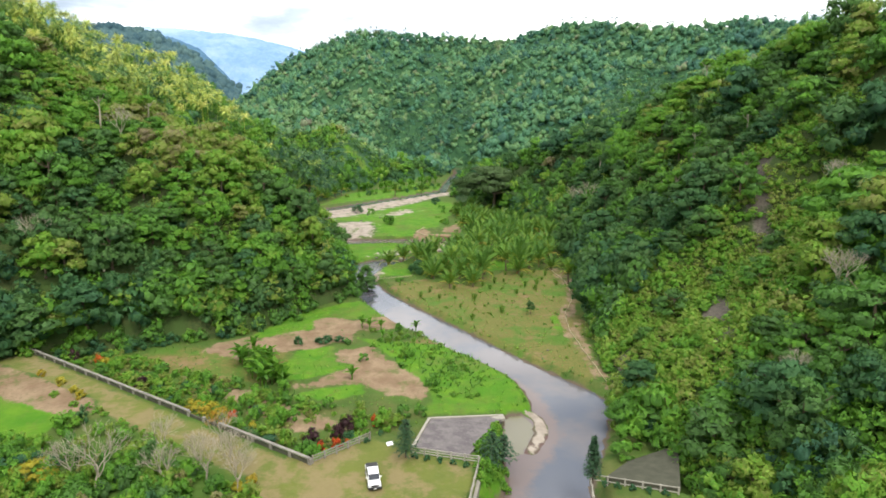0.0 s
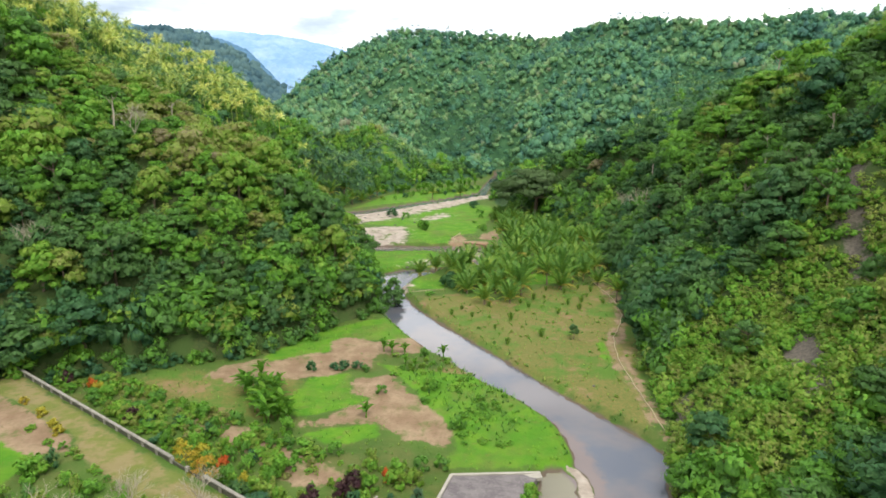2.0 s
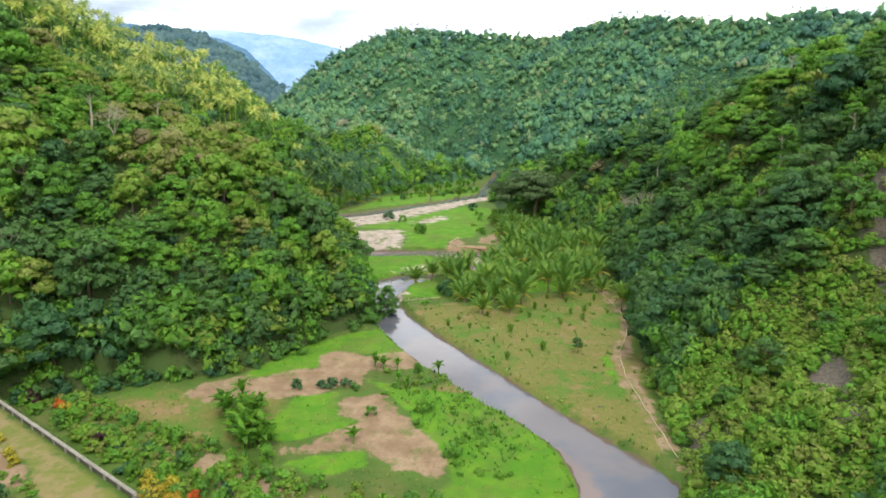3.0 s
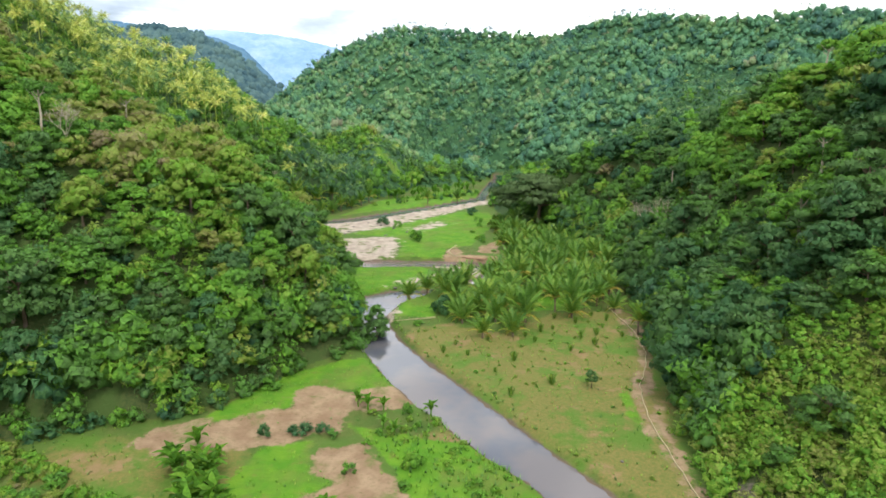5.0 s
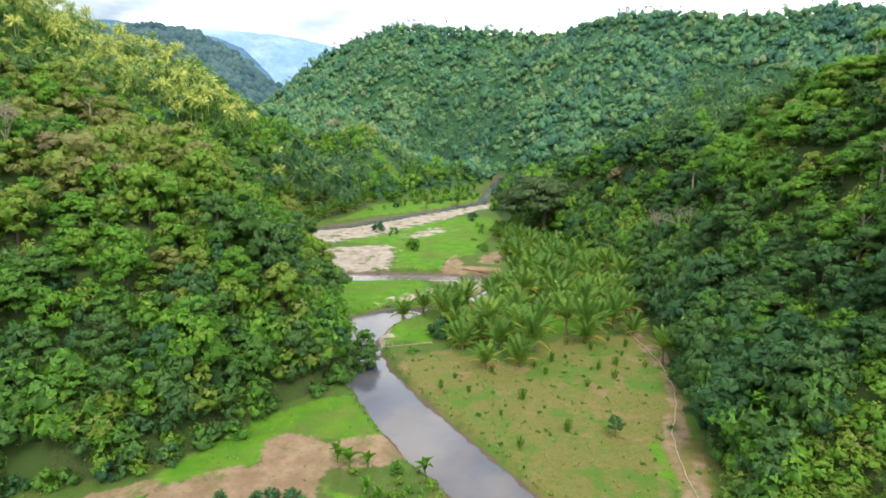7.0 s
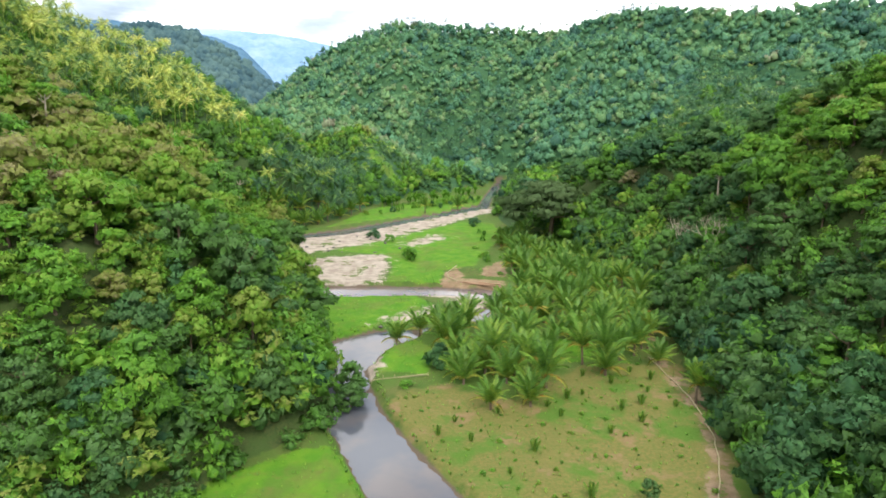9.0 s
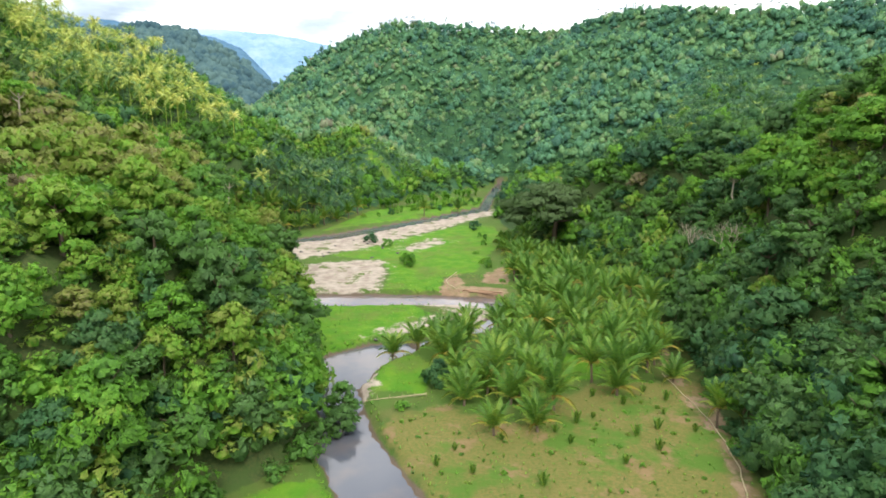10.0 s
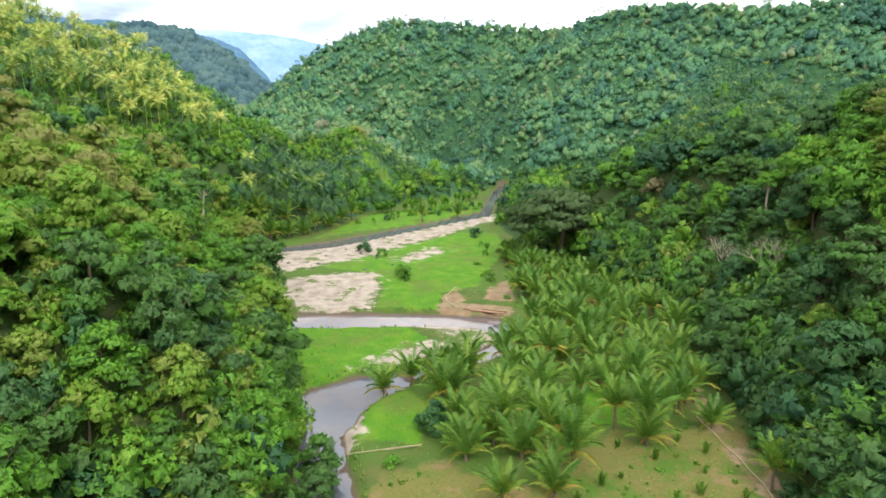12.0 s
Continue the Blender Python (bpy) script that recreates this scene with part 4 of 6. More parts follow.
def palm(kind, tall, count, seed, lime=0.2, dry=0):
    """A coconut palm: trunk and separate fronds in a rosette."""
    rng = np.random.RandomState(seed)
    root = new(kind)
    if tall not in PALM_TRUNKS:
        PALM_TRUNKS[tall] = palm_trunk(tall)
    me, top = PALM_TRUNKS[tall]
    new("trunk", me).parent = root
    for k in range(count):
        f = k / count
        up = 92 - 52 * f + rng.uniform(-7, 7)
        me = FRONDS[int(rng.randint(3))] if f < 0.72 or rng.uniform() > lime * 2.6 else LIME_FROND
        if k >= count - dry:
            me, up = DRY_FROND, -25
        ob = new("frond", me)
        ob.parent = root
        sc = 0.75 + 0.32 * math.sin(3.0 * min(1, f + 0.25)) + rng.uniform(-0.06, 0.06)
        ob.matrix_basis = (Matrix.Translation(top) @ Matrix.Rotation(2.4 * k + rng.uniform(-0.2, 0.2), 4, "Z") @ Matrix.Rotation(-radians(up - 20), 4, "Y") @ Matrix.Diagonal((sc, sc, sc, 1)))
    return root


GROVE = [(-15, 205), (-9, 184), (-6, 176), (-3, 173), (4, 173), (10, 176), (12, 184), (20, 192), (24, 184), (29, 188), (36, 188), (41, 205), (41, 232),
         (36, 255), (26, 290), (16, 318), (10, 325), (6, 300), (9, 270), (8, 245), (7, 222), (0, 212), (-8, 208)]


def build_grove():
    rng = np.random.RandomState(31)
    protos = [palm("coconut_palm", tall, 18 + k % 3, 700 + k, 0.25, (0, 0, 1, 0, 0, 2)[k]) for k, tall in enumerate((0.9, 1.4, 1.1, 2.2, 3.2, 0.7))]
    labels = ["young green coconut palm with arching fronds in the grove", "green coconut palm with a short trunk on the grassy flat",
              "coconut palm with a dry brown frond in the grove", "tall green coconut palm in the dense grove",
              "tall coconut palm with drooping yellow-green fronds", "short coconut palm with two dead orange fronds"]
    x, y = scatter(-20, 46, 170, 330, 5.7, 15, 0.42)
    ok = inside(x, y, GROVE) & (np.hypot(x - 25, y - 299) > 13) & ~((x > 14) & (x < 21) & (y > 183) & (y < 195))
    places = list(zip(x[ok], y[ok])) + [(-18, 196), (-13.5, 199), (2.0, 164.5), (8.6, 166), (34.3, 185), (36.4, 169.5), (23.2, 179.5), (8.5, 172), (23.5, 182.5), (-3.5, 176.5), (2.4, 180.5), (4.9, 174.8), (8.8, 177.2), (11.8, 172.6), (12.8, 180.6), (19.8, 184.5)]
    used = set()
    for px, py in places:
        k = int(rng.choice(6, p=[0.22, 0.2, 0.16, 0.2, 0.14, 0.08]))
        pz = float(height(np.array([px]), np.array([py]))[0])
        sc = rng.uniform(0.9, 1.32)
        m = Matrix.LocRotScale((px, py, pz), Euler((rng.uniform(-0.06, 0.06), rng.uniform(-0.06, 0.06), rng.uniform(0, 6.28))), (sc, sc, sc))
        if k in used:
            ob = copy_thing(protos[k], Matrix.Identity(4))
        else:
            ob = protos[k]
            used.add(k)
        ob.matrix_basis = m
        tagged(ob, labels[k], "palm", "coconut palms of the grove")
    for px, py, sc in ((-88, 317, 1.3), (-84, 325, 1.5), (-79, 332, 1.3), (-75, 339, 1.4), (-72, 346, 1.2), (-82, 336, 1.6), (-77, 349, 1.5), (-69, 357, 1.3), (-90, 328, 1.6), (-66, 368, 1.2),
                       (-64, 380, 1.6), (-14, 395, 1.2), (-30, 378, 1.1)):
        k = int(rng.choice(6, p=[0.1, 0.2, 0.1, 0.3, 0.3, 0.0]))
        ob = copy_thing(protos[k], Matrix.Identity(4))
        ob.matrix_basis = Matrix.LocRotScale((px, py, ground_z(px, py) - 0.1), Euler((0.05, 0, rng.uniform(0, 6.28))), (sc, sc, sc))
        tagged(ob, "coconut palm on the far bank of the river", "palm", "coconut palms on the far bank")
    print("PALMS", len(places))


build_grove()


def young_palm(seed, count=7):
    rng = np.random.RandomState(seed)
    root = new("young_palm")
    for k in range(count):
        ob = new("frond", SMALL_FROND)
        ob.parent = root
        ob.matrix_basis = Matrix.Rotation(2.4 * k, 4, "Z") @ Matrix.Rotation(-radians(84 - 5 * k + rng.uniform(-8, 8)), 4, "Y")
    return root


def build_saplings():
    """Young palms planted over the mown flat beside the river."""
    rng = np.random.RandomState(12)
    proto = young_palm(41)
    places = [(-3.7, 160), (-1, 154.5), (4.4, 146), (8.2, 152), (14.5, 142), (11.2, 166), (14.8, 169), (17.7, 171), (23.5, 176), (23.4, 166), (27, 168),
              (29.3, 173), (32.5, 168), (35.8, 163), (13.1, 163), (25.6, 162), (3.1, 163.3), (-6, 156), (31, 178), (19, 179), (36.3, 157), (28, 181), (20, 158), (7, 137)]
    first = True
    for px, py in places:
        pz = float(height(np.array([px]), np.array([py]))[0])
        sc = rng.uniform(0.7, 1.35)
        ob = proto if first else copy_thing(proto, Matrix.Identity(4))
        first = False
        ob.matrix_basis = Matrix.LocRotScale((px, py, pz - 0.05), Euler((0, 0, rng.uniform(0, 6.28))), (sc, sc, sc))
        tagged(ob, "small green palm seedling planted in mown dry grass", "seedling", "seedlings on the flat")


build_saplings()


def far_palm_template(seed, tall, fronds, n):
    """A palm far off: slim trunk and folded fronds in one mesh."""
    rng = np.random.RandomState(seed)
    out = Build()
    k = 0.7 if fronds < 12 else 1.0
    V, N, Q = tube([(0, 0, -0.5), (0.3, 0, tall * 0.5), (0.2, 0.1, tall)], [0.20 * k, 0.14 * k, 0.12 * k], 3)
    out.add(V, N, Q, None, -0.2)
    for k in range(fronds):
        a, up = 2.4 * k, 1.30 - 1.6 * k / fronds
        L = rng.uniform(3.6, 4.6)
        t = np.linspace(0.06, 1, n + 1)
        r = L * (t - 0.1 * t ** 2) * math.cos(up * 0.8)
        z = tall + L * (math.sin(up) * t - 0.46 * t ** 2)
        ca, sa = math.cos(a), math.sin(a)
        rib = np.stack([r * ca, r * sa, z], -1)
        hue = rng.uniform(-0.24, 0.16) - 0.12 * k / fronds
        for side in (-1, 1):
            w = 0.95 * np.sin(np.pi * (0.2 + 0.68 * t[1:])) * rng.uniform(0.85, 1.15, n)
            tip = rib[1:] + np.stack([ca * 0.5 * w - side * sa * w, sa * 0.5 * w + side * ca * w, -0.5 * w], -1)
            V = np.stack([rib[:-1], rib[:-1] + 0.75 * (rib[1:] - rib[:-1]), tip][::side], 1).reshape(-1, 3)
            out.add(V, np.tile([[0.3 * ca - 0.25 * side * sa, 0.3 * sa + 0.25 * side * ca, 0.85]], (len(V), 1)), None, np.arange(3 * n).reshape(-1, 3), hue)
    V, N, Q, T, A, M = out.arrays()
    return V, N, Q, T, A


def build_hill_palms():
    rng = np.random.RandomState(55)
    X, Y, Tn = [], [], []
    for k, p in enumerate(PALM_STANDS):
        P = np.array(p)
        x, y = scatter(P[:, 0].min(), P[:, 0].max(), P[:, 1].min(), P[:, 1].max(), (6.4, 5.5, 8.0, 8.5, 7.0)[k], 60 + k)
        ok = inside(x, y, p)
        X.append(x[ok]), Y.append(y[ok]), Tn.append(np.full(ok.sum(), (0.66, 0.42, 0.36, 0.20, 0.36)[k]))
    crest = np.array(CREST)
    u = np.arange(0.8, len(crest) - 1.6, 0.16)
    x, y = np.interp(u, np.arange(len(crest)), crest[:, 0]), np.interp(u, np.arange(len(crest)), crest[:, 1])
    X.append(x + rng.uniform(-9, 9, len(u))), Y.append(y + rng.uniform(-16, 6, len(u))), Tn.append(np.full(len(u), 0.04))
    x, y = scatter(-260, 420, 560, 800, 21, 66)
    X.append(x), Y.append(y), Tn.append(np.full(len(x), 0.12))
    X, Y, Tn = np.concatenate(X), np.concatenate(Y), np.concatenate(Tn)
    # upper palms of the stand brighter yellow: a sunny patch put into tint
    Tn = np.where((Tn > 0.6) & (Y > 326), 0.78, Tn)
    Z = height(X, Y)
    ok = faces_valley(X, Y, Z + 12, 6.0) & (signed(X, Y, FLOOR) > 0.5)
    X, Y, Z, Tn = X[ok], Y[ok], Z[ok], Tn[ok]
    out = Build()
    kind = rng.randint(0, 3, len(X))
    for k, tall in enumerate((6.0, 8.0, 10.0)):
        for band, fronds, n, grow in ((Y < 420, 17, 12, 1.18), (Y >= 420, 10, 5, 0.98)):
            s = (kind == k) & band
            rows = np.stack([X[s], Y[s], Z[s], rng.uniform(0.85, 1.2, s.sum()) * grow, np.full(s.sum(), grow), rng.uniform(0, 6.28, s.sum()), Tn[s] + rng.normal(0, 0.13, s.sum())], -1)
            place_all(far_palm_template(640 + k, tall, fronds, n), rows, out, 0)
    tagged(new("hill_palms", out.mesh("hill_palms", [FAR_PALM])), "coconut palms scattered over the far hillsides", "palms", kind="stuff")
    print("HILLPALMS", len(X))


build_hill_palms()


# ---- scrub, shrubs, garden ----
LOW_SCRUB = [(28, 68), (29, 84), (36, 82), (46, 84), (58, 94), (74, 96), (76, 62), (44, 54), (34, 58)]


def build_scrub():
    rng = np.random.RandomState(91)
    for name, zone, spread, step, hue, lo, hi, label in (("hillside_scrub", SCRUB, 5.0, 1.75, 0.70, 0.65, 1.15, "bright green low scrub on a steep bank"),
                                                 ("bank_scrub", LOW_SCRUB, 0.0, 2.3, 0.58, 0.75, 1.45, "tangled green scrub below the trees of the bank")):
        x, y = scatter(26, 90, 54, 138, step, 17)
        ok = (signed(x, y, zone) < spread) & (signed(x, y, FLOOR) > 0.4) & ~inside(x, y, SLABS[1])
        for p in ROCKY:
            ok &= ~(inside(x, y, p) & (rng.uniform(0, 1, x.shape) < 0.70))
        x, y = x[ok], y[ok]
        z = height(x, y)
        out = Build()
        kind = rng.randint(0, 3, len(x))
        t = np.clip(hue + 0.05 * fbm(x, y, 18, 2, 33) + rng.normal(0, 0.05, x.shape), 0.2, 0.75)
        for k in range(3):
            s = kind == k
            place_all(BUSHES[k], np.stack([x[s], y[s], z[s] - 0.35, rng.uniform(lo, hi, s.sum()), rng.uniform(0.7, 1.3, s.sum()), rng.uniform(0, 6.28, s.sum()), t[s]], -1), out)
        tagged(new(name, out.mesh(name, [LEAF, LEAF_WHOLE])), label, "scrub", kind="stuff")


build_scrub()


def shrub_mesh(k, material, tint):
    return crown_mesh("shrub", SHRUBS[k], tint, material, CROTON_WHOLE if material is CROTON else LEAF_WHOLE)


SHRUB_KINDS = {
    "green": (shrub_mesh(0, LEAF, 0.57), "leafy green garden shrub beside the road wall", "garden shrubs"),
    "lime": (shrub_mesh(1, LEAF, 0.69), "yellow-green leafy shrub in the garden strip", "garden shrubs"),
    "dark": (shrub_mesh(2, LEAF, 0.18), "dark green rounded shrub in rough grass", "garden shrubs"),
    "purple": (shrub_mesh(3, CROTON, 0.14), "dark purple-leaved shrub in the garden strip", "coloured garden shrubs"),
    "orange": (shrub_mesh(0, CROTON, 0.56), "orange-red croton shrub in the garden strip", "coloured garden shrubs"),
    "yellow": (shrub_mesh(1, CROTON, 0.98), "bright yellow croton shrub beside the road", "coloured garden shrubs"),
    "weed": (shrub_mesh(2, LEAF, 0.60), "clump of tall bright weeds on the field", "field weeds"),
}


def shrub(kind, x, y, r, h, turn=0.0):
    me, label, group = SHRUB_KINDS[kind]
    ob = new("shrub", me)
    ob.matrix_basis = Matrix.LocRotScale((x, y, ground_z(x, y) - 0.08), Euler((0, 0, turn)), (r, r, h / 1.5))
    return tagged(ob, label, "shrub", group)


def thicket(name, places, label):
    """Many weeds or bushes that nobody could count, as one mesh."""
    rng = np.random.RandomState(len(places))
    out = Build()
    for k in range(4):
        rows = [(x, y, ground_z(x, y) - 0.1, r, h / 1.5 / r, rng.uniform(0, 6), t) for x, y, r, h, t in places[k::4]]
        place_all(SHRUBS[k], rows, out)
    tagged(new(name, out.mesh(name, [LEAF, LEAF_WHOLE])), label, "bushes", kind="stuff")


def build_garden():
    rng = np.random.RandomState(18)
    weeds, bushes = [], []
    # strip behind the road wall
    A, B = np.array([-78.0, 112.5]), np.array([-16.0, 73.0])
    along, across = (B - A) / np.linalg.norm(B - A), np.array([0.537, 0.843])
    for k in range(120):
        s = rng.uniform(0.02, 0.99)
        off = 1.2 + 11.0 * rng.uniform() ** 1.3 * (0.6 + 0.6 * s)
        p = A + (B - A) * s + across * off
        if signed(np.array([p[0]]), np.array([p[1]]), FLOOR)[0] > -1:
            continue
        kind = rng.choice(["green", "lime", "dark"], p=[0.45, 0.45, 0.10])
        shrub(kind, p[0], p[1], rng.uniform(0.8, 1.7), rng.uniform(1.2, 2.6), rng.uniform(0, 6))
    for kind, x, y, r, h in (("yellow", -64.5, 108.5, 1.3, 2.2), ("orange", -66.2, 109.2, 1.1, 2.4), ("yellow", -75, 114, 0.8, 1.5), ("purple", -72.5, 111.5, 1.2, 2.4),
                             ("purple", -53, 99.3, 1.4, 2.2), ("yellow", -29, 84, 0.9, 1.8), ("yellow", -37, 89.5, 1.5, 2.4), ("orange", -33, 87, 1.1, 2.0),
                             ("yellow", -41, 91, 1.1, 2.0), ("purple", -18.9, 80.1, 1.5, 2.6), ("purple", -14.4, 83.2, 1.5, 3.0), ("purple", -15.6, 81.8, 1.1, 2.4),
                             ("orange", -17.4, 78.0, 0.9, 2.0), ("orange", -15.4, 79.4, 0.8, 1.7), ("orange", -13.9, 79.8, 0.7, 1.5), ("orange", -10.6, 85.6, 0.8, 2.0),
                             ("yellow", -64.4, 95, 0.9, 1.4), ("yellow", -60.5, 92, 0.8, 1.2), ("yellow", -58.2, 90, 0.9, 1.4), ("yellow", -70, 98.5, 0.8, 1.2),
                             ("yellow", -23.4, 66.4, 0.8, 1.3), ("yellow", -24.6, 65.0, 0.9, 1.4), ("yellow", -51, 65, 1.0, 1.6), ("green", -12.2, 83.4, 1.2, 2.4),
                             ("lime", -9.2, 86.8, 1.4, 2.6), ("lime", -7.0, 85.6, 1.3, 2.4), ("green", -6.2, 88.6, 1.2, 2.2), ("green", -3.6, 89.4, 1.3, 2.0)):
        shrub(kind, x, y, r, h, x)
    # planting below the road
    for k in range(340):
        x, y = rng.uniform(-66, -22), rng.uniform(52, 82)
        r, _ = segment_distance(np.array([x]), np.array([y]), TRACK, False)
        if r[0] < 5.6 or (x < -55 and y > 75):
            continue
        if k < 70:
            shrub(rng.choice(["green", "lime", "dark"], p=[0.5, 0.35, 0.15]), x, y, rng.uniform(1.1, 2.3), rng.uniform(1.4, 3.8), k)
        else:
            bushes.append((x, y, rng.uniform(0.7, 1.9), rng.uniform(1.0, 3.6), float(np.clip(rng.normal(0.56, 0.13), 0.2, 0.84))))
    for k in range(22):
        s = rng.uniform(0.1, 0.95)
        p = np.array([-68.0, 95.0]) * (1 - s) + np.array([-26.0, 68.0]) * s + rng.uniform(-1.2, 0.6, 2)
        shrub(rng.choice(["green", "lime"]), p[0], p[1], rng.uniform(0.5, 0.9), rng.uniform(0.6, 1.2), k)
    # scattered over the fields
    for x, y, r, h, kind in ((-27.5, 97.5, 1.5, 2.6, "green"), (-15.6, 111.4, 1.1, 1.7, "green"), (-7.1, 113.8, 1.6, 2.6, "weed"), (-1.9, 100.2, 1.3, 2.4, "weed"),
                             (-18.7, 91.8, 1.2, 2.0, "green"), (-13.4, 90.6, 1.0, 1.8, "lime"), (-24.6, 121.9, 1.3, 1.9, "dark"), (-22.0, 122.5, 1.4, 1.5, "dark"),
                             (-10.1, 128.7, 0.9, 2.2, "green"), (-30.5, 120.5, 1.2, 2.2, "dark"), (-26.4, 121.6, 1.2, 1.4, "dark"), (-20.2, 121, 1.1, 1.4, "green"),
                             (-43, 97, 1.3, 1.8, "green"), (-38, 95, 1.3, 2.0, "green"), (-33, 92, 1.2, 2.2, "green"), (-24, 87, 1.2, 2.2, "green"),
                             (-44, 310, 3.0, 4.0, "dark"), (-36.5, 302, 2.2, 3.2, "green"), (-4.6, 340, 3.2, 4.2, "dark"), (-23.5, 271, 2.6, 4.6, "green"), (-25.5, 274, 2.4, 4.2, "lime"),
                             (-8.5, 181.5, 2.6, 4.4, "dark"), (-7.5, 185, 2.4, 4.0, "dark"), (-13, 172.5, 1.6, 1.2, "weed"), (29.5, 88, 2.0, 3.0, "dark"), (28.8, 84, 2.2, 3.2, "green"),
                             (27, 80, 2.2, 3.4, "green"), (30.5, 82, 2.0, 3.2, "dark"), (25, 76.5, 1.8, 2.6, "green")):
        shrub(kind, x, y, r, h, x * 3)
    for k in range(60):
        x, y = rng.uniform(-16, 8), rng.uniform(96, 130)
        w = min(signed(np.array([x]), np.array([y]), p)[0] for p in WATERS)
        if w > 1.5 and not inside(np.array([x]), np.array([y]), DIRT[1])[0]:
            weeds.append((x, y, rng.uniform(0.5, 1.1), rng.uniform(0.5, 1.2), rng.uniform(0.5, 0.66)))
    for k in range(26):
        f = rng.uniform()
        x, y = -58 + 52 * f + rng.uniform(-5, 5), 366 + 66 * f + rng.uniform(-9, 9)
        shrub(rng.choice(["green", "lime", "dark"]), x, y, rng.uniform(1.2, 2.6), rng.uniform(1.6, 4.5), k)
    for k in range(22):
        x, y = rng.uniform(-6, 6), rng.uniform(252, 330)
        shrub(rng.choice(["green", "weed", "lime"]), x + 3, y, rng.uniform(0.8, 1.8), rng.uniform(0.9, 2.4), k)
    for k in range(64):
        y = rng.uniform(67, 86.5)
        x = rng.uniform(max(4.6, 3.4 + 0.42 * (y - 74)), 8.6)
        weeds.append((x, y, rng.uniform(0.5, 0.95), rng.uniform(0.6, 1.2), rng.uniform(0.50, 0.62)))
    for k in range(150):
        x, y = rng.uniform(-14, 36), rng.uniform(112, 186)
        if inside(np.array([x]), np.array([y]), DRY[1])[0] and min(signed(np.array([x]), np.array([y]), p)[0] for p in WATERS) > 1.5:
            weeds.append((x, y, rng.uniform(0.25, 0.6), rng.uniform(0.25, 0.7), rng.uniform(0.45, 0.7)))
    # rough growth between the shrubs of the strip
    for k in range(240):
        u = rng.uniform(0.02, 0.99)
        p = A + (B - A) * u + across * (0.8 + 12.5 * rng.uniform() * (0.6 + 0.6 * u))
        if signed(np.array([p[0]]), np.array([p[1]]), FLOOR)[0] < -1:
            weeds.append((p[0], p[1], rng.uniform(0.4, 1.1), rng.uniform(0.4, 1.5), float(np.clip(rng.normal(0.64, 0.09), 0.35, 0.78))))
    thicket("rough_weeds", weeds, "tall bright green weeds on field and bank")
    thicket("thicket", bushes, "dense mixed green bushes below the road")


build_garden()


SPARSE = crown_template(430, 4.6, 6.0, 16, 620, 0.34, 0.6, 0.0, 0.05, 0.20, 0.36, 0.78)


def single_tree(k, x, y, sc, material, tint, label, lift=1.4):
    """A tree that stands apart, of its own colour."""
    root = new("tree")
    new("trunk", trunk_template(520 + k, 4.6, 0.2, 4, 2.2).mesh("trunk", [BARK])).parent = root
    new("crown", crown_mesh("crown", SPARSE if material is CROTON and k else NEAR_CROWNS[k], tint, material, CROTON_WHOLE if material is CROTON else LEAF_WHOLE, lift)).parent = root
    root.matrix_basis = Matrix.LocRotScale((x, y, ground_z(x, y) - 0.1), Euler((0, 0, k)), (sc, sc, sc))
    return tagged(root, label, "tree")


single_tree(0, -49.5, 66.0, 0.55, CROTON, 0.95, "golden yellow bushy tree below the road")
single_tree(1, -56.5, 68.5, 0.6, LEAF, 0.58, "bright green bushy tree below the road")
single_tree(2, -37.5, 86.0, 0.5, CROTON, 0.86, "orange-yellow flowering tree beside the road wall")
single_tree(3, -22.4, 170.5, 0.85, LEAF, 0.48, "grey-green tree leaning over the river bend")
single_tree(4, -33.0, 82.0, 0.42, CROTON, 0.82, "small yellow-leaved tree over the road wall")
single_tree(1, -79.5, 97.0, 0.55, LEAF, 0.40, "shady green tree over the end of the road")
single_tree(4, -86.0, 103.0, 0.65, LEAF, 0.36, "deep green tree at the foot of the hill")
single_tree(5, -21.5, 166.0, 0.7, LEAF, 0.44, "leafy bush-like tree at the water's edge")
single_tree(7, 21.3, 141.0, 0.34, LEAF, 0.30, "small upright green tree standing alone on the flat", 4.2)
single_tree(3, -9.6, 128.9, 0.20, LEAF, 0.50, "slim young tree on the river bank", 2.4)


def emergent(k, x, y, tall, r):
    """A slender pale-trunked tree that rises over the wood with a small flat crown."""
    root = new("emergent_tree")
    new("trunk", trunk_template(540 + k, tall * 0.92, 0.26, 5, r * 0.6).mesh("trunk", [PALE_BARK])).parent = root
    cap = crown_template(560 + k, r, r * 0.8, 8, 360, 0.42, 0.5, 0.55, 0.1)
    new("crown", crown_mesh("crown", cap, 0.5 + 0.04 * (k % 3), LEAF, LEAF_WHOLE, tall - r * 0.5)).parent = root
    root.matrix_basis = pose(x, y, ground_z(x, y) - 0.2, 0, 0, 40 * k)
    return tagged(root, "slender tree with a pale trunk rising over the wood", "tree", "tall slender trees")


for k, (x, y, tall, r) in enumerate(((-89, 160, 15, 3.4), (-74, 128, 11, 2.6), (58, 150, 12, 2.8), (66, 160, 13, 3.0), (72, 146, 11, 2.6), (-98, 205, 14, 3.2),
                                     (-70, 240, 14, 3.2), (60, 232, 13, 3.0), (80, 190, 13, 3.0), (-120, 300, 16, 3.4), (64, 128, 9, 2.4), (90, 240, 14, 3.2))):
    emergent(k, x, y, tall * (0.72 if x > 0 else 0.9), r)


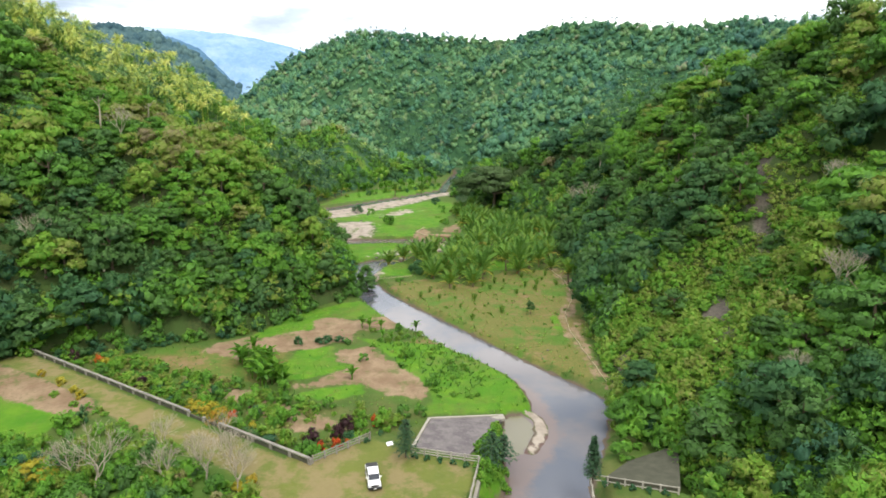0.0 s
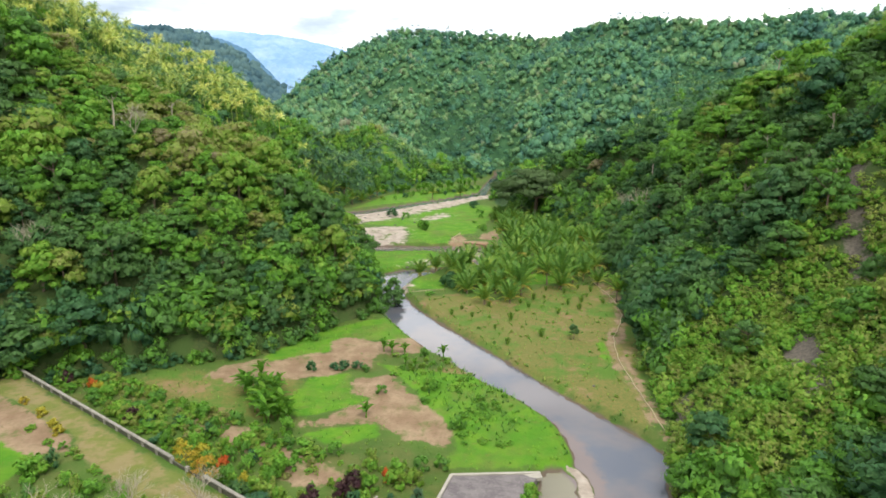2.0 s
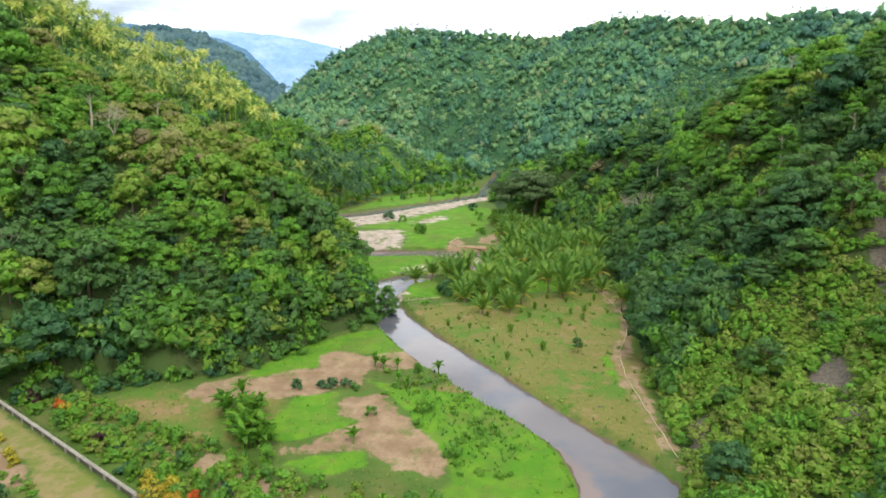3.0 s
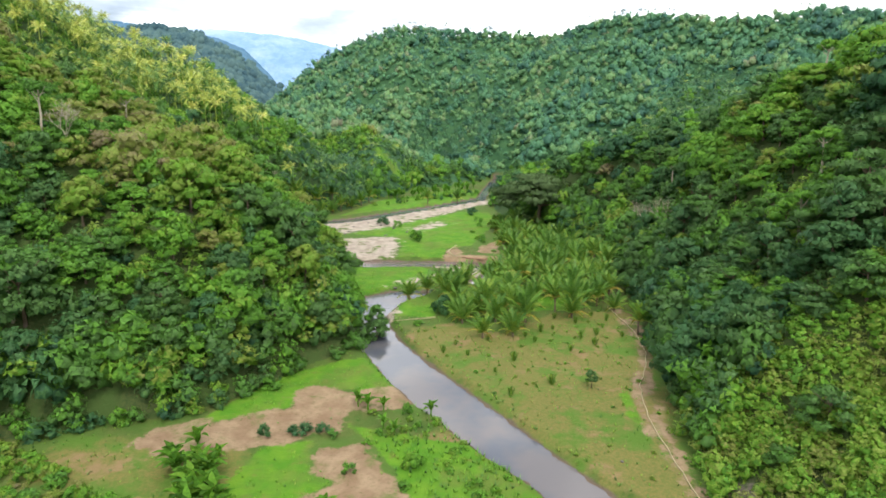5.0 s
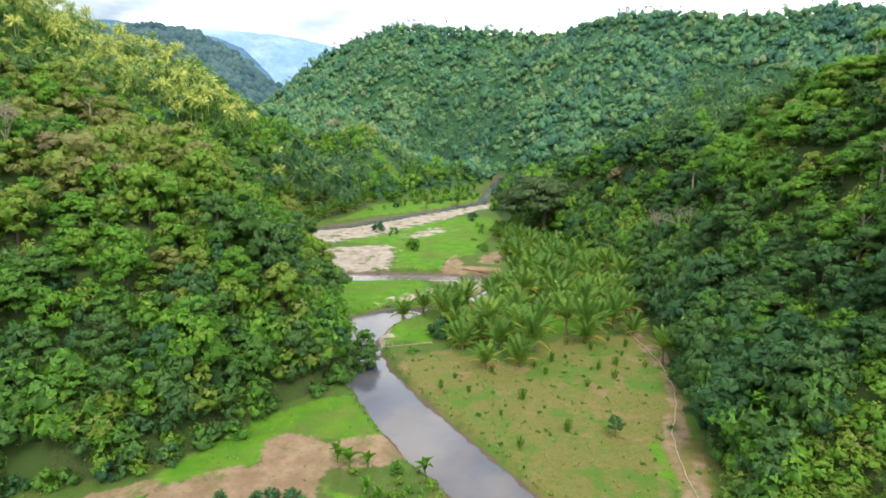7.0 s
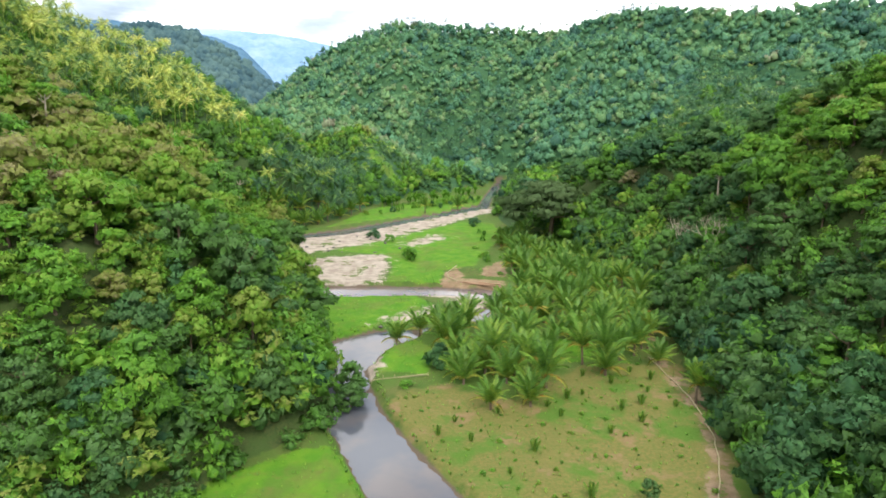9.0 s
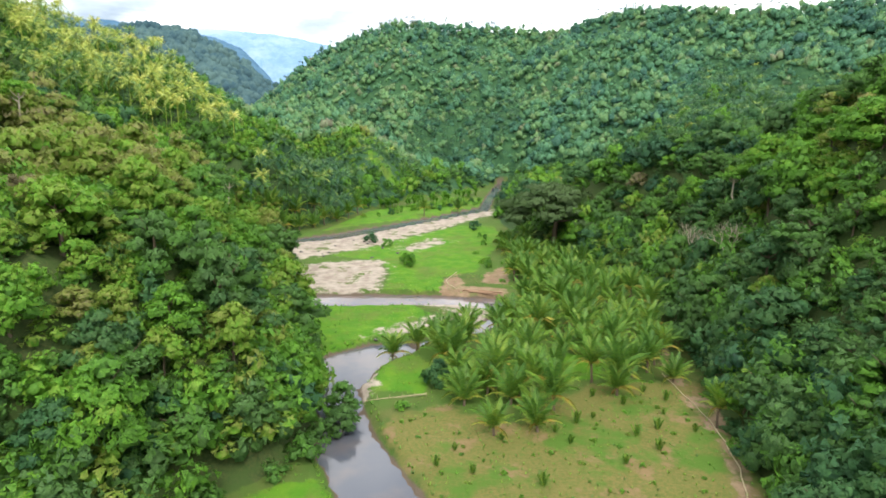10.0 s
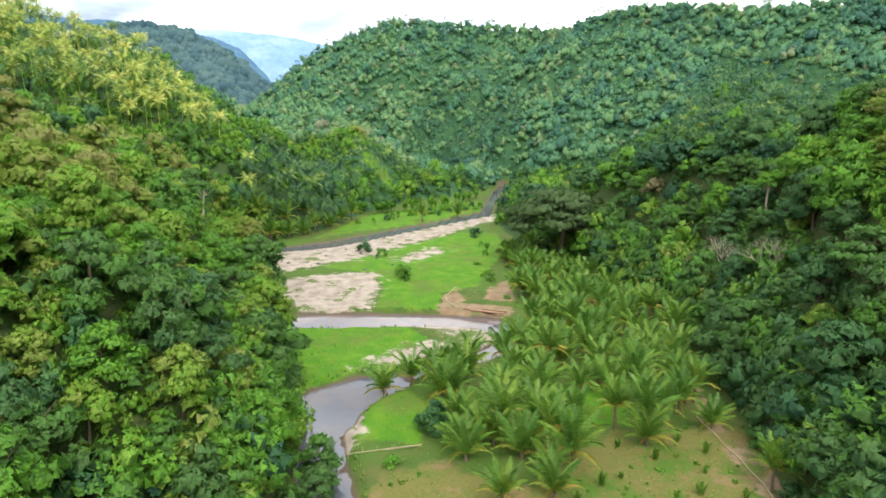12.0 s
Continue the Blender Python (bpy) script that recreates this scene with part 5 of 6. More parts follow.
# ---- bananas ----
def banana_leaf(seed, length=2.4, width=0.34):
    rng = np.random.RandomState(seed)
    t = np.linspace(0, 1, 6)
    mid = np.stack([length * (t - 0.18 * t ** 2), 0 * t, length * (0.55 * t - 0.75 * t ** 2)], -1)
    w = width * np.sin(np.pi * np.clip(0.08 + 0.9 * t, 0, 1)) ** 0.6
    le, ri = mid + np.stack([0 * t, w, 0.25 * w], -1), mid + np.stack([0 * t, -w, 0.25 * w], -1)
    V = np.stack([le, mid, ri], 1).reshape(-1, 3) + rng.normal(0, 0.015, (18, 3))
    return Build().add(V, np.tile([[-0.2, 0, 1.0]], (18, 1)), grid_faces(6, 3), None, 0.60).mesh("leaf", [LEAF_WHOLE])


BANANA_LEAVES = [banana_leaf(800), banana_leaf(801, 2.0, 0.4), banana_leaf(802, 2.7, 0.32)]
V, N, Q = tube([(0, 0, -0.2), (0.03, 0, 0.5), (0, 0.04, 1.2)], [0.16, 0.13, 0.08], 6)
BANANA_STEM = Build().add(V, N, Q, None, 0.6).mesh("stem", [LEAF_WHOLE])


def banana(seed):
    rng = np.random.RandomState(seed)
    root = new("banana_plant")
    new("stem", BANANA_STEM).parent = root
    for k in range(8):
        ob = new("leaf", BANANA_LEAVES[k % 3])
        ob.parent = root
        ob.matrix_basis = Matrix.Translation((0, 0, 1.0)) @ Matrix.Rotation(2.4 * k, 4, "Z") @ Matrix.Rotation(-radians(84 - 8 * k + rng.uniform(-8, 8)), 4, "Y")
    return root


def build_bananas():
    rng = np.random.RandomState(23)
    protos = [banana(k) for k in range(2)]
    places = []
    for k in range(34):
        s = k / 33
        places.append((-38.5 + 9.5 * s + rng.uniform(-3, 3), 113 - 13 * s + rng.uniform(-3, 3), rng.uniform(1.0, 1.5)))
    places += [(-18.4, 131, 1.0), (-14, 130, 0.9), (-16.6, 130, 1.1), (-6.1, 128.5, 1.0), (-16.6, 103, 1.0), (-13, 124, 0.8), (-11, 122, 0.8)]
    for k in range(40):
        s = k / 39
        places.append((-62 + 56 * s + rng.uniform(-4, 4), 400 + 66 * s - 14 * math.sin(3.1 * s) + rng.uniform(-5, 5), rng.uniform(1.6, 2.4)))
    used = set()
    for x, y, sc in places:
        k = int(rng.randint(2))
        ob = copy_thing(protos[k], Matrix.Identity(4)) if k in used else protos[k]
        used.add(k)
        ob.matrix_basis = Matrix.LocRotScale((x, y, ground_z(x, y)), Euler((0, 0, rng.uniform(0, 6.28))), (sc, sc, sc))
        tagged(ob, "green banana plant with broad arching leaves", "banana plant", "bananas far up the valley" if y > 300 else "bananas by the field")


build_bananas()


# ---- bare trees ----
def bare_tree(seed, tall, levels=5):
    """A leafless tree: forking, thinning branches in one mesh under a trunk."""
    rng = np.random.RandomState(seed)
    trunk, twigs = Build(), Build()

    def grow(base, way, length, r, level):
        tip = base + way * length
        bend = (base + tip) / 2 + rng.normal(0, 0.07 * length, 3)
        V, N, Q = tube([base, bend, tip], [r, r * 0.8, r * 0.6], 5 if level < 2 else 3)
        (trunk if level == 0 else twigs).add(V, N, Q)
        if level >= levels:
            return
        for k in range(3 if level else 4):
            a = 2.1 * k + rng.uniform(-0.5, 0.5)
            side = Vector(way).orthogonal().normalized()
            side.rotate(Matrix.Rotation(a, 3, Vector(way)))
            w = way * rng.uniform(0.8, 1.0) + np.array(side) * rng.uniform(0.35, 0.68) + [0, 0, 0.16]
            grow(base + (tip - base) * rng.uniform(0.65, 1.0), w / np.linalg.norm(w), length * rng.uniform(0.6, 0.8), r * 0.62, level + 1)

    grow(np.array([0, 0, -0.3]), np.array([0.05, 0.02, 1.0]), tall * 0.33, 0.013 * tall + 0.02, 0)
    root = new("bare_tree")
    new("trunk", trunk.mesh("trunk", [PALE_BARK])).parent = root
    tagged(new("branchwork", twigs.mesh("branchwork", [PALE_BARK])), kind="stuff").parent = root
    return root


def build_bare_trees():
    for k, (x, y, tall) in enumerate(((-41, 64.5, 10.5), (-36.6, 71.5, 7.5), (-31, 69.0, 7.5), (-33, 65, 8.0), (-45, 66, 8.0), (-28.5, 66, 8.5), (-26.0, 68, 7.5), (-24.5, 64.5, 7.0), (-30, 74, 6.5), (-27.5, 71, 6.0), (74, 112, 10), (56.5, 83.3, 10.5), (45.3, 73.2, 9.0), (-84, 160, 13), (-86, 124, 12))):
        ob = bare_tree(900 + k, tall)
        ob.matrix_basis = pose(x, y, ground_z(x, y), 0, 0, 50 * k)
        tagged(ob, "leafless pale grey tree with fine forked branches", "tree", "bare trees")
    for k, (x, y, tall) in enumerate(((51, 209, 17), (50, 226, 14))):
        ob = bare_tree(930 + k, tall, 4)
        ob.matrix_basis = pose(x, y, ground_z(x, y), 0, 0, 70 * k)
        tagged(ob, "dead grey vine-hung tree at the wood's edge", "tree", "bare trees")


build_bare_trees()


# ---- the umbrella tree at the foot of the right spur ----
RAIN_LEAF = leaf_material("rain_tree_leaves", [(0.0, (0.052, 0.098, 0.040)), (0.5, (0.084, 0.142, 0.048)), (1.0, (0.140, 0.175, 0.068))], leaf=2.4)


def build_rain_tree():
    root = new("rain_tree")
    new("trunk", trunk_template(950, 9.5, 0.7, 6, 7.0, 9).mesh("trunk", [BARK])).parent = root
    heart = crown_template(951, 15.5, 9.0, 44, 5200, 0.60, 0.20, 0.7, 0.05, 0.16, 0.28)
    new("crown", crown_mesh("crown", heart, 0.5, RAIN_LEAF, RAIN_LEAF, 8.0)).parent = root
    root.matrix_basis = pose(25, 299, ground_z(25, 299) - 0.3, 0, 0, 20) @ Matrix.Diagonal((1.38, 1.38, 1.5, 1))
    tagged(root, "huge dark olive umbrella-shaped tree above the palm grove", "tree")


build_rain_tree()


# ---- conifers ----
NEEDLES = leaf_material("needles", [(0.0, (0.016, 0.045, 0.020)), (0.5, (0.028, 0.070, 0.030)), (1.0, (0.060, 0.110, 0.040))], 0.6, 0.1, 7.0)


def conifer(seed, tall, r, tiers, droop=0.25):
    """A layered conifer: a trunk and a crown of drooping whorls."""
    rng = np.random.RandomState(seed)
    root = new("conifer")
    V, N, Q = tube([(0, 0, -0.3), (0.03, 0, tall * 0.5), (0, 0, tall)], [0.16, 0.1, 0.02], 6)
    new("trunk", Build().add(V, N, Q).mesh("trunk", [BARK])).parent = root
    out = Build()
    for k in range(tiers):
        f = (k + 0.5) / tiers
        z, rad = tall * (0.18 + 0.82 * f), r * (1 - f) ** 0.8 + 0.12
        for b in range(9):
            a = b * 0.698 + k * 0.4 + rng.uniform(-0.15, 0.15)
            n = 9
            t = np.linspace(0.1, 1, n)
            P = np.stack([rad * t * math.cos(a), rad * t * math.sin(a), z - droop * rad * t + 0.35 * rad * t ** 2 * 0.5], -1)
            D = np.tile([[0.3 * math.cos(a), 0.3 * math.sin(a), 0.9]], (n, 1))
            V, ax, Q = cards(rng, P + rng.normal(0, 0.07, P.shape), D, 0.24)
            out.add(V, 0.6 * np.repeat(D, 4, 0) + 0.4 * np.repeat(ax, 4, 0), Q, None, 0.5)
    new("crown", out.mesh("crown", [NEEDLES])).parent = root
    return root


for k, (x, y, z, tall, r, tiers) in enumerate(((-4.9, 72.3, 3.0, 5.6, 1.9, 8), (18.3, 66.6, 3.0, 6.4, 1.15, 12), (6.6, 74.6, 0.6, 5.0, 2.9, 7), (8.4, 76.2, 0.0, 4.2, 2.2, 6))):
    ob = conifer(960 + k, tall, r, tiers)
    ob.matrix_basis = pose(x, y, z - 0.05, 0, 0, 30 * k)
    tagged(ob, ("dark green layered conifer at the parking place's corner", "slim dark conifer beside the river fence",
                "broad dark blue-green conifer on the river bank", "low dark conifer leaning over the bank")[k], "conifer", "conifers")


# ---- built things round the parking place ----
CONCRETE = plain("weathered_concrete", (0.27, 0.25, 0.21), 0.9, 0.2, vary=0.3, scale=2.0, bump=0.02)
PALE_CONCRETE = plain("pale_concrete", (0.34, 0.315, 0.265), 0.88, 0.2, vary=0.35, scale=2.0, bump=0.015)
MOSSY = plain("mossy_stone", (0.085, 0.085, 0.060), 0.95, 0.15, vary=0.45, scale=3.0, bump=0.03)


def paving_material():
    """Old concrete on a bank: grey-purple with pale worn patches, dark stains and moss."""
    m = Mat("stained_revetment", 0.92, 0.18)
    col = m.mix(m.step(m.noise(0.5, 5, 0.7), 0.36, 0.64), (0.112, 0.098, 0.100), (0.175, 0.155, 0.152))
    worn = m.noise(2.6, 6, 0.75)
    col = m.mix(m.math("MULTIPLY", m.step(worn, 0.54, 0.68), 0.6), col, (0.265, 0.240, 0.222))
    col = m.mix(m.math("MULTIPLY", m.step(m.noise(1.1, 6, 0.8), 0.58, 0.68), 0.7), col, (0.075, 0.085, 0.045))
    m.color(col)
    m.bump(worn, 0.05)
    return m.m


PAVING = paving_material()
WHITE = plain("white_paint", (0.78, 0.78, 0.77), 0.35, 0.5, vary=0.06, scale=1.0, bump=0)
DARK_GLASS = plain("dark_glass", (0.020, 0.026, 0.034), 0.08, 0.6, vary=0.1, scale=1.0, bump=0)
RUBBER = plain("tyre_rubber", (0.025, 0.025, 0.026), 0.85, 0.2, vary=0.2, bump=0)
STEEL = plain("wheel_steel", (0.45, 0.46, 0.48), 0.35, 0.5, 0.8, vary=0.1, bump=0)
BLACK = plain("black_plastic", (0.03, 0.03, 0.032), 0.6, 0.3, vary=0.2, bump=0)
LENS = plain("lamp_lens", (0.70, 0.72, 0.74), 0.12, 0.6, vary=0.05, bump=0)
RED_LENS = plain("red_lens", (0.45, 0.02, 0.02), 0.2, 0.5, vary=0.1, bump=0)
STRAW = plain("bamboo_pole", (0.40, 0.34, 0.20), 0.6, 0.3, vary=0.25, scale=3.0, bump=0.005)
LOG = plain("driftwood", (0.30, 0.19, 0.12), 0.9, 0.2, vary=0.35, scale=3.0, bump=0.02)
COPING = plain("stained_coping", (0.255, 0.238, 0.198), 0.92, 0.2, vary=0.65, scale=3.4, bump=0.02)
STONE = plain("river_stone", (0.13, 0.12, 0.11), 0.8, 0.25, vary=0.4, scale=1.5, bump=0.04)


def part(name, bm, material, parent, label=""):
    """Links a bmesh as one mesh object under a thing or a part."""
    me = bpy.data.meshes.new(name)
    bm.to_mesh(me)
    bm.free()
    me.materials.append(material)
    ob = new(name, me)
    ob.parent = parent
    if label:
        tagged(ob, label)
    return ob


def block(size, at=(0, 0, 0), turn=0.0, bevel=0.02, shape=None):
    """A bevelled box as a bmesh; shape(v) may move its corners first."""
    bm = bmesh.new()
    bmesh.ops.create_cube(bm, size=1)
    for v in bm.verts:
        v.co = Vector((v.co.x * size[0], v.co.y * size[1], v.co.z * size[2]))
        if shape:
            v.co = Vector(shape(v.co))
    if bevel:
        bmesh.ops.bevel(bm, geom=bm.edges[:], offset=bevel, segments=2, affect="EDGES", profile=0.7)
    bm.transform(Matrix.Translation(at) @ Matrix.Rotation(turn, 4, "Z"))
    return bm


def rod(a, b, r, sides=6):
    """A round bar from a to b as a bmesh."""
    a, b = Vector(a), Vector(b)
    bm = bmesh.new()
    bmesh.ops.create_cone(bm, cap_ends=True, segments=sides, radius1=r, radius2=r * 0.9, depth=(b - a).length)
    bm.transform(Matrix.Translation((a + b) / 2) @ (b - a).to_track_quat("Z", "Y").to_matrix().to_4x4())
    return bm


def build_parapet():
    """The long low wall between road and garden: posts, dark infill panels and a pale coping."""
    a, b = Vector((-80.3, 110.0, 3.0)), Vector((-17.2, 70.7, 3.0))
    n = 21
    step = (b - a) / n
    turn = math.atan2(step.y, step.x)
    root = new("parapet_wall")
    tagged(root, "long low weathered road wall with pale coping and dark panels", "wall")
    post = block((0.55, 0.40, 0.95), (0, 0, 0.30), 0, 0.03)
    panel = block((step.length - 0.5, 0.22, 0.62), (0, 0, 0.14), 0, 0.03)
    cope = block((step.length - 0.012, 0.46, 0.14), (0, 0, 0.84), 0, 0.03)
    first = [part("post", post, COPING, root), part("panel", panel, MOSSY, root, "dark mossy infill panel"), part("coping", cope, COPING, root, "pale stained concrete coping")]
    gone = (14, 15)
    for k in range(n + 1):
        for j, proto in enumerate(first):
            if j and (k == n):
                continue
            if j == 2 and k in gone:
                continue
            ob = proto if k == 0 else new(proto.name.split(".")[0], proto.data)
            ob.parent = root
            if k and proto.get("label"):
                tagged(ob, proto["label"])
            at = a + step * (k + (0.5 if j else 0.0))
            ob.matrix_basis = Matrix.Translation(at) @ Matrix.Rotation(turn, 4, "Z")


build_parapet()


def rail_fence(line, label, rails=3, tall=1.1, gap=2.0, material=None):
    """A concrete rail fence along a line of points."""
    root = new("rail_fence")
    tagged(root, label, "fence", "concrete rail fences")
    for (x0, y0, z0), (x1, y1, z1) in zip(line[:-1], line[1:]):
        a, b = Vector((x0, y0, z0)), Vector((x1, y1, z1))
        n = max(1, round((b - a).length / gap))
        turn = math.atan2(b.y - a.y, b.x - a.x)
        for k in range(n + 1):
            p = a.lerp(b, k / n)
            part("post", block((0.20, 0.20, tall + 0.3), (p.x, p.y, p.z + tall / 2 - 0.1), turn, 0.02), material or CONCRETE, root)
        for k in range(rails):
            h = tall * (0.30 + 0.65 * k / max(1, rails - 1))
            for i in range(n):
                p, q = a.lerp(b, i / n), a.lerp(b, (i + 1) / n)
                m = (p + q) / 2
                part("rail", block(((q - p).length - 0.19, 0.09, 0.12), (m.x, m.y, m.z + h), turn, 0.015), material or CONCRETE, root)
    return root


rail_fence([(-16.9, 70.9, 2.95), (-10.2, 77.0, 2.95)], "grey concrete rail fence at the garden's edge")
rail_fence([(-4.2, 73.2, 2.95), (4.6, 70.9, 2.95)], "pale concrete rail fence above the revetment", 3, 1.1, 1.9, PALE_CONCRETE)
rail_fence([(4.7, 70.6, 2.95), (2.9, 61.5, 2.95), (0.4, 45, 2.95)], "pale concrete rail fence above the river", 3, 1.1, 2.1, PALE_CONCRETE)
rail_fence([(18.2, 67.0, 2.95), (28.0, 64.2, 2.95)], "pale rail fence on the far river bank", 2, 1.0, 2.0, PALE_CONCRETE)
rail_fence([(18.1, 66.7, 2.95), (15.6, 50, 2.95)], "pale rail fence along the river", 2, 1.0, 2.0, PALE_CONCRETE)


def river_wall(pts, label):
    """A retaining wall that drops from the terrace's edge to the river."""
    root = new("retaining_wall")
    tagged(root, label, "wall")
    for (x0, y0), (x1, y1) in zip(pts[:-1], pts[1:]):
        L, turn = math.hypot(x1 - x0, y1 - y0), math.atan2(y1 - y0, x1 - x0)
        part("wall_face", block((L, 0.45, 5.0), ((x0 + x1) / 2, (y0 + y1) / 2, 0.42), turn, 0.04), CONCRETE, root)


river_wall([(5.2, 71.4), (3.4, 61.8), (0.6, 33)], "weathered concrete retaining wall beside the river")


def revetment(A, B, C, D, rim, label, material=None):
    """A sloping paved bank: stained slab with a pale raised kerb on two sides."""
    root = new("revetment")
    tagged(root, label, "revetment")
    A, B, C, D = (np.array(p, float) for p in (A, B, C, D))
    u = np.linspace(0, 1, 9)
    P = np.array([[(A * (1 - s) + B * s) * (1 - t) + (D * (1 - s) + C * s) * t for s in u] for t in u]).reshape(-1, 3)
    low = P - [0, 0, 1.5]
    Q = grid_faces(9, 9)[:, ::-1]
    edge = [k for k in range(9)] + [k * 9 + 8 for k in range(1, 9)] + [72 + k for k in range(7, -1, -1)] + [k * 9 for k in range(7, 0, -1)]
    sides = [(e, f, f + 81, e + 81) for e, f in zip(edge, edge[1:] + edge[:1])]
    me = make_mesh("slab", np.concatenate([P, low]), np.concatenate([Q, Q[:, ::-1] + 81, np.array(sides)]), None, [material or PAVING], False)
    new("slab", me).parent = root
    for p, q in rim:
        p, q = Vector(p), Vector(q)
        bm = block((0.42, (q - p).length, 0.30), (0, 0, 0), 0, 0.04)
        bm.transform(Matrix.Translation((p + q) / 2 + Vector((0, 0, 0.06))) @ (q - p).to_track_quat("Y", "Z").to_matrix().to_4x4())
        part("kerb", bm, PALE_CONCRETE, root, "pale concrete kerb")
    return root


A, B, C, D = (-4.1, 75.3, 2.8), (3.2, 73.2, 2.5), (9.7, 89.3, 0.15), (-2.1, 86.3, 1.2)
revetment(A, B, C, D, [(A, D), (D, C)], "stained grey sloping bank paving with pale kerbs")
part("apron", block((3.0, 1.3, 0.5), (8.3, 88.3, 0.14), 0.25, 0.05), PALE_CONCRETE, bpy.data.objects["revetment"], "pale concrete apron")
revetment((20.4, 68.0, 2.9), (28.8, 65.6, 2.9), (33.4, 78.2, 1.5), (25.4, 75.2, 0.7), [], "dark brown-grey sloping bank paving below a fence", MOSSY)


def build_pickup():
    """A white double-cab pickup with its nose towards -y."""
    root = new("pickup_truck")
    tagged(root, "white double-cab pickup truck parked on the grassy lot", "car")
    W = 1.84

    def hood(v):
        return (v.x * (0.94 if v.z > 0 else 1.0), v.y + (0.12 if v.y < 0 and v.z > 0 else 0), v.z - (0.10 if v.y < -0.5 and v.z > 0 else 0))

    body = part("body", block((W, 5.25, 0.62), (0, 0, 0.70), 0, 0.09, hood), WHITE, root)

    def cabin(v):
        return (v.x * (0.84 if v.z > 0 else 1.0), v.y * (0.72 if v.z > 0 else 1.0) + (0.12 if v.z > 0 else 0), v.z)

    cab = part("cab", block((W * 0.96, 2.55, 0.70), (0, -0.10, 1.34), 0, 0.07, cabin), WHITE, root)
    part("windscreen", block((W * 0.80, 0.04, 0.74), (0, 0, 0), 0, 0.01), DARK_GLASS, cab, "dark windscreen").matrix_basis = pose(0, -1.16, 1.36, -34, 0, 0)
    part("rear_window", block((W * 0.74, 0.04, 0.50), (0, 0, 0), 0, 0.01), DARK_GLASS, cab, "dark rear window").matrix_basis = pose(0, 1.06, 1.38, 19, 0, 0)
    for s in (-1, 1):
        for y, w in ((-0.45, 0.95), (0.55, 0.85)):
            part("side_window", block((0.04, w, 0.42), (0, 0, 0), 0, 0.01), DARK_GLASS, cab, "dark side window").matrix_basis = pose(s * 0.835, y, 1.44, 0, -s * 11, 0)
        part("mirror", block((0.20, 0.12, 0.17), (s * 1.02, -0.88, 1.14), 0, 0.03), WHITE, root)
        part("headlight", block((0.42, 0.10, 0.17), (s * 0.66, -2.56, 0.84), 0, 0.03), LENS, root, "clear headlight")
        part("tail_light", block((0.14, 0.06, 0.32), (s * 0.82, 2.62, 0.82), 0, 0.02), RED_LENS, root, "red tail light")
    part("load_bed", block((1.66, 1.34, 0.34), (0, 1.88, 1.19), 0, 0.06), BLACK, root, "dark covered load bed")
    for s in (-1, 1):
        part("bed_side", block((0.06, 1.40, 0.20), (s * 0.865, 1.86, 1.06), 0, 0.02), WHITE, root)
    part("tailgate", block((1.7, 0.06, 0.20), (0, 2.58, 1.05), 0, 0.02), WHITE, root)
    part("grille", block((1.0, 0.08, 0.22), (0, -2.60, 0.82), 0, 0.02), BLACK, root, "black grille")
    part("front_bumper", block((W, 0.22, 0.26), (0, -2.62, 0.50), 0, 0.05), BLACK, root, "dark front bumper")
    part("rear_bumper", block((W * 0.95, 0.18, 0.20), (0, 2.68, 0.50), 0, 0.04), BLACK, root, "dark rear bumper")
    part("number_plate", block((0.40, 0.02, 0.14), (0, -2.745, 0.50), 0, 0.005), WHITE, root, "plain white number plate")
    for s in (-1, 1):
        for y in (-1.62, 1.58):
            bm = bmesh.new()
            bmesh.ops.create_cone(bm, cap_ends=True, segments=24, radius1=0.38, radius2=0.38, depth=0.26)
            bmesh.ops.bevel(bm, geom=bm.edges[:], offset=0.04, segments=2, affect="EDGES")
            bm.transform(Matrix.Translation((s * 0.82, y, 0.38)) @ Matrix.Rotation(radians(90), 4, "Y"))
            wheel = part("wheel", bm, RUBBER, root, "black tyre")
            bm = bmesh.new()
            bmesh.ops.create_cone(bm, cap_ends=True, segments=16, radius1=0.22, radius2=0.18, depth=0.05)
            bm.transform(Matrix.Translation((s * 0.955, y, 0.38)) @ Matrix.Rotation(radians(90 * s), 4, "Y"))
            part("rim", bm, STEEL, wheel, "steel rim")
    root.matrix_basis = pose(-8.6, 67.0, 3.02, 0, 0, 12) @ Matrix.Diagonal((0.87, 0.87, 0.87, 1))


build_pickup()


def build_hedges():
    me = shrub_mesh(2, LEAF, 0.10)
    me.name = "clipped_shrub"
    for k, (x, y) in enumerate(((-3.7, 72.1), (-2.1, 71.6), (-0.4, 71.1), (1.3, 70.6), (3.0, 70.1), (19.6, 66.0), (21.1, 65.5), (22.8, 65.0), (24.6, 64.5), (26.4, 64.0), (-10.5, 76.0), (-8.8, 78.2))):
        ob = new("clipped_shrub", me)
        ob.matrix_basis = Matrix.LocRotScale((x, y, 2.95), Euler((0, 0, k)), (0.48, 0.48, 0.58))
        tagged(ob, "small dark clipped round shrub along the fence", "shrub", "clipped shrubs")
    sign = new("name_slab")
    tagged(sign, "white slab leaning on a dark stone base beside the fence", "sign")
    part("slab_face", block((2.0, 0.16, 1.25), (0, 0, 0), 0, 0.03), WHITE, sign).matrix_basis = pose(0, 0, 0.55, -58, 0, 0)
    part("stone_base", block((1.5, 0.9, 0.75), (0.3, 0.85, 0.35), 0.2, 0.12), STONE, sign, "dark stone base")
    sign.matrix_basis = pose(-7.3, 75.4, 2.98, 0, 0, 25) @ Matrix.Diagonal((0.44, 0.44, 0.44, 1))


build_hedges()


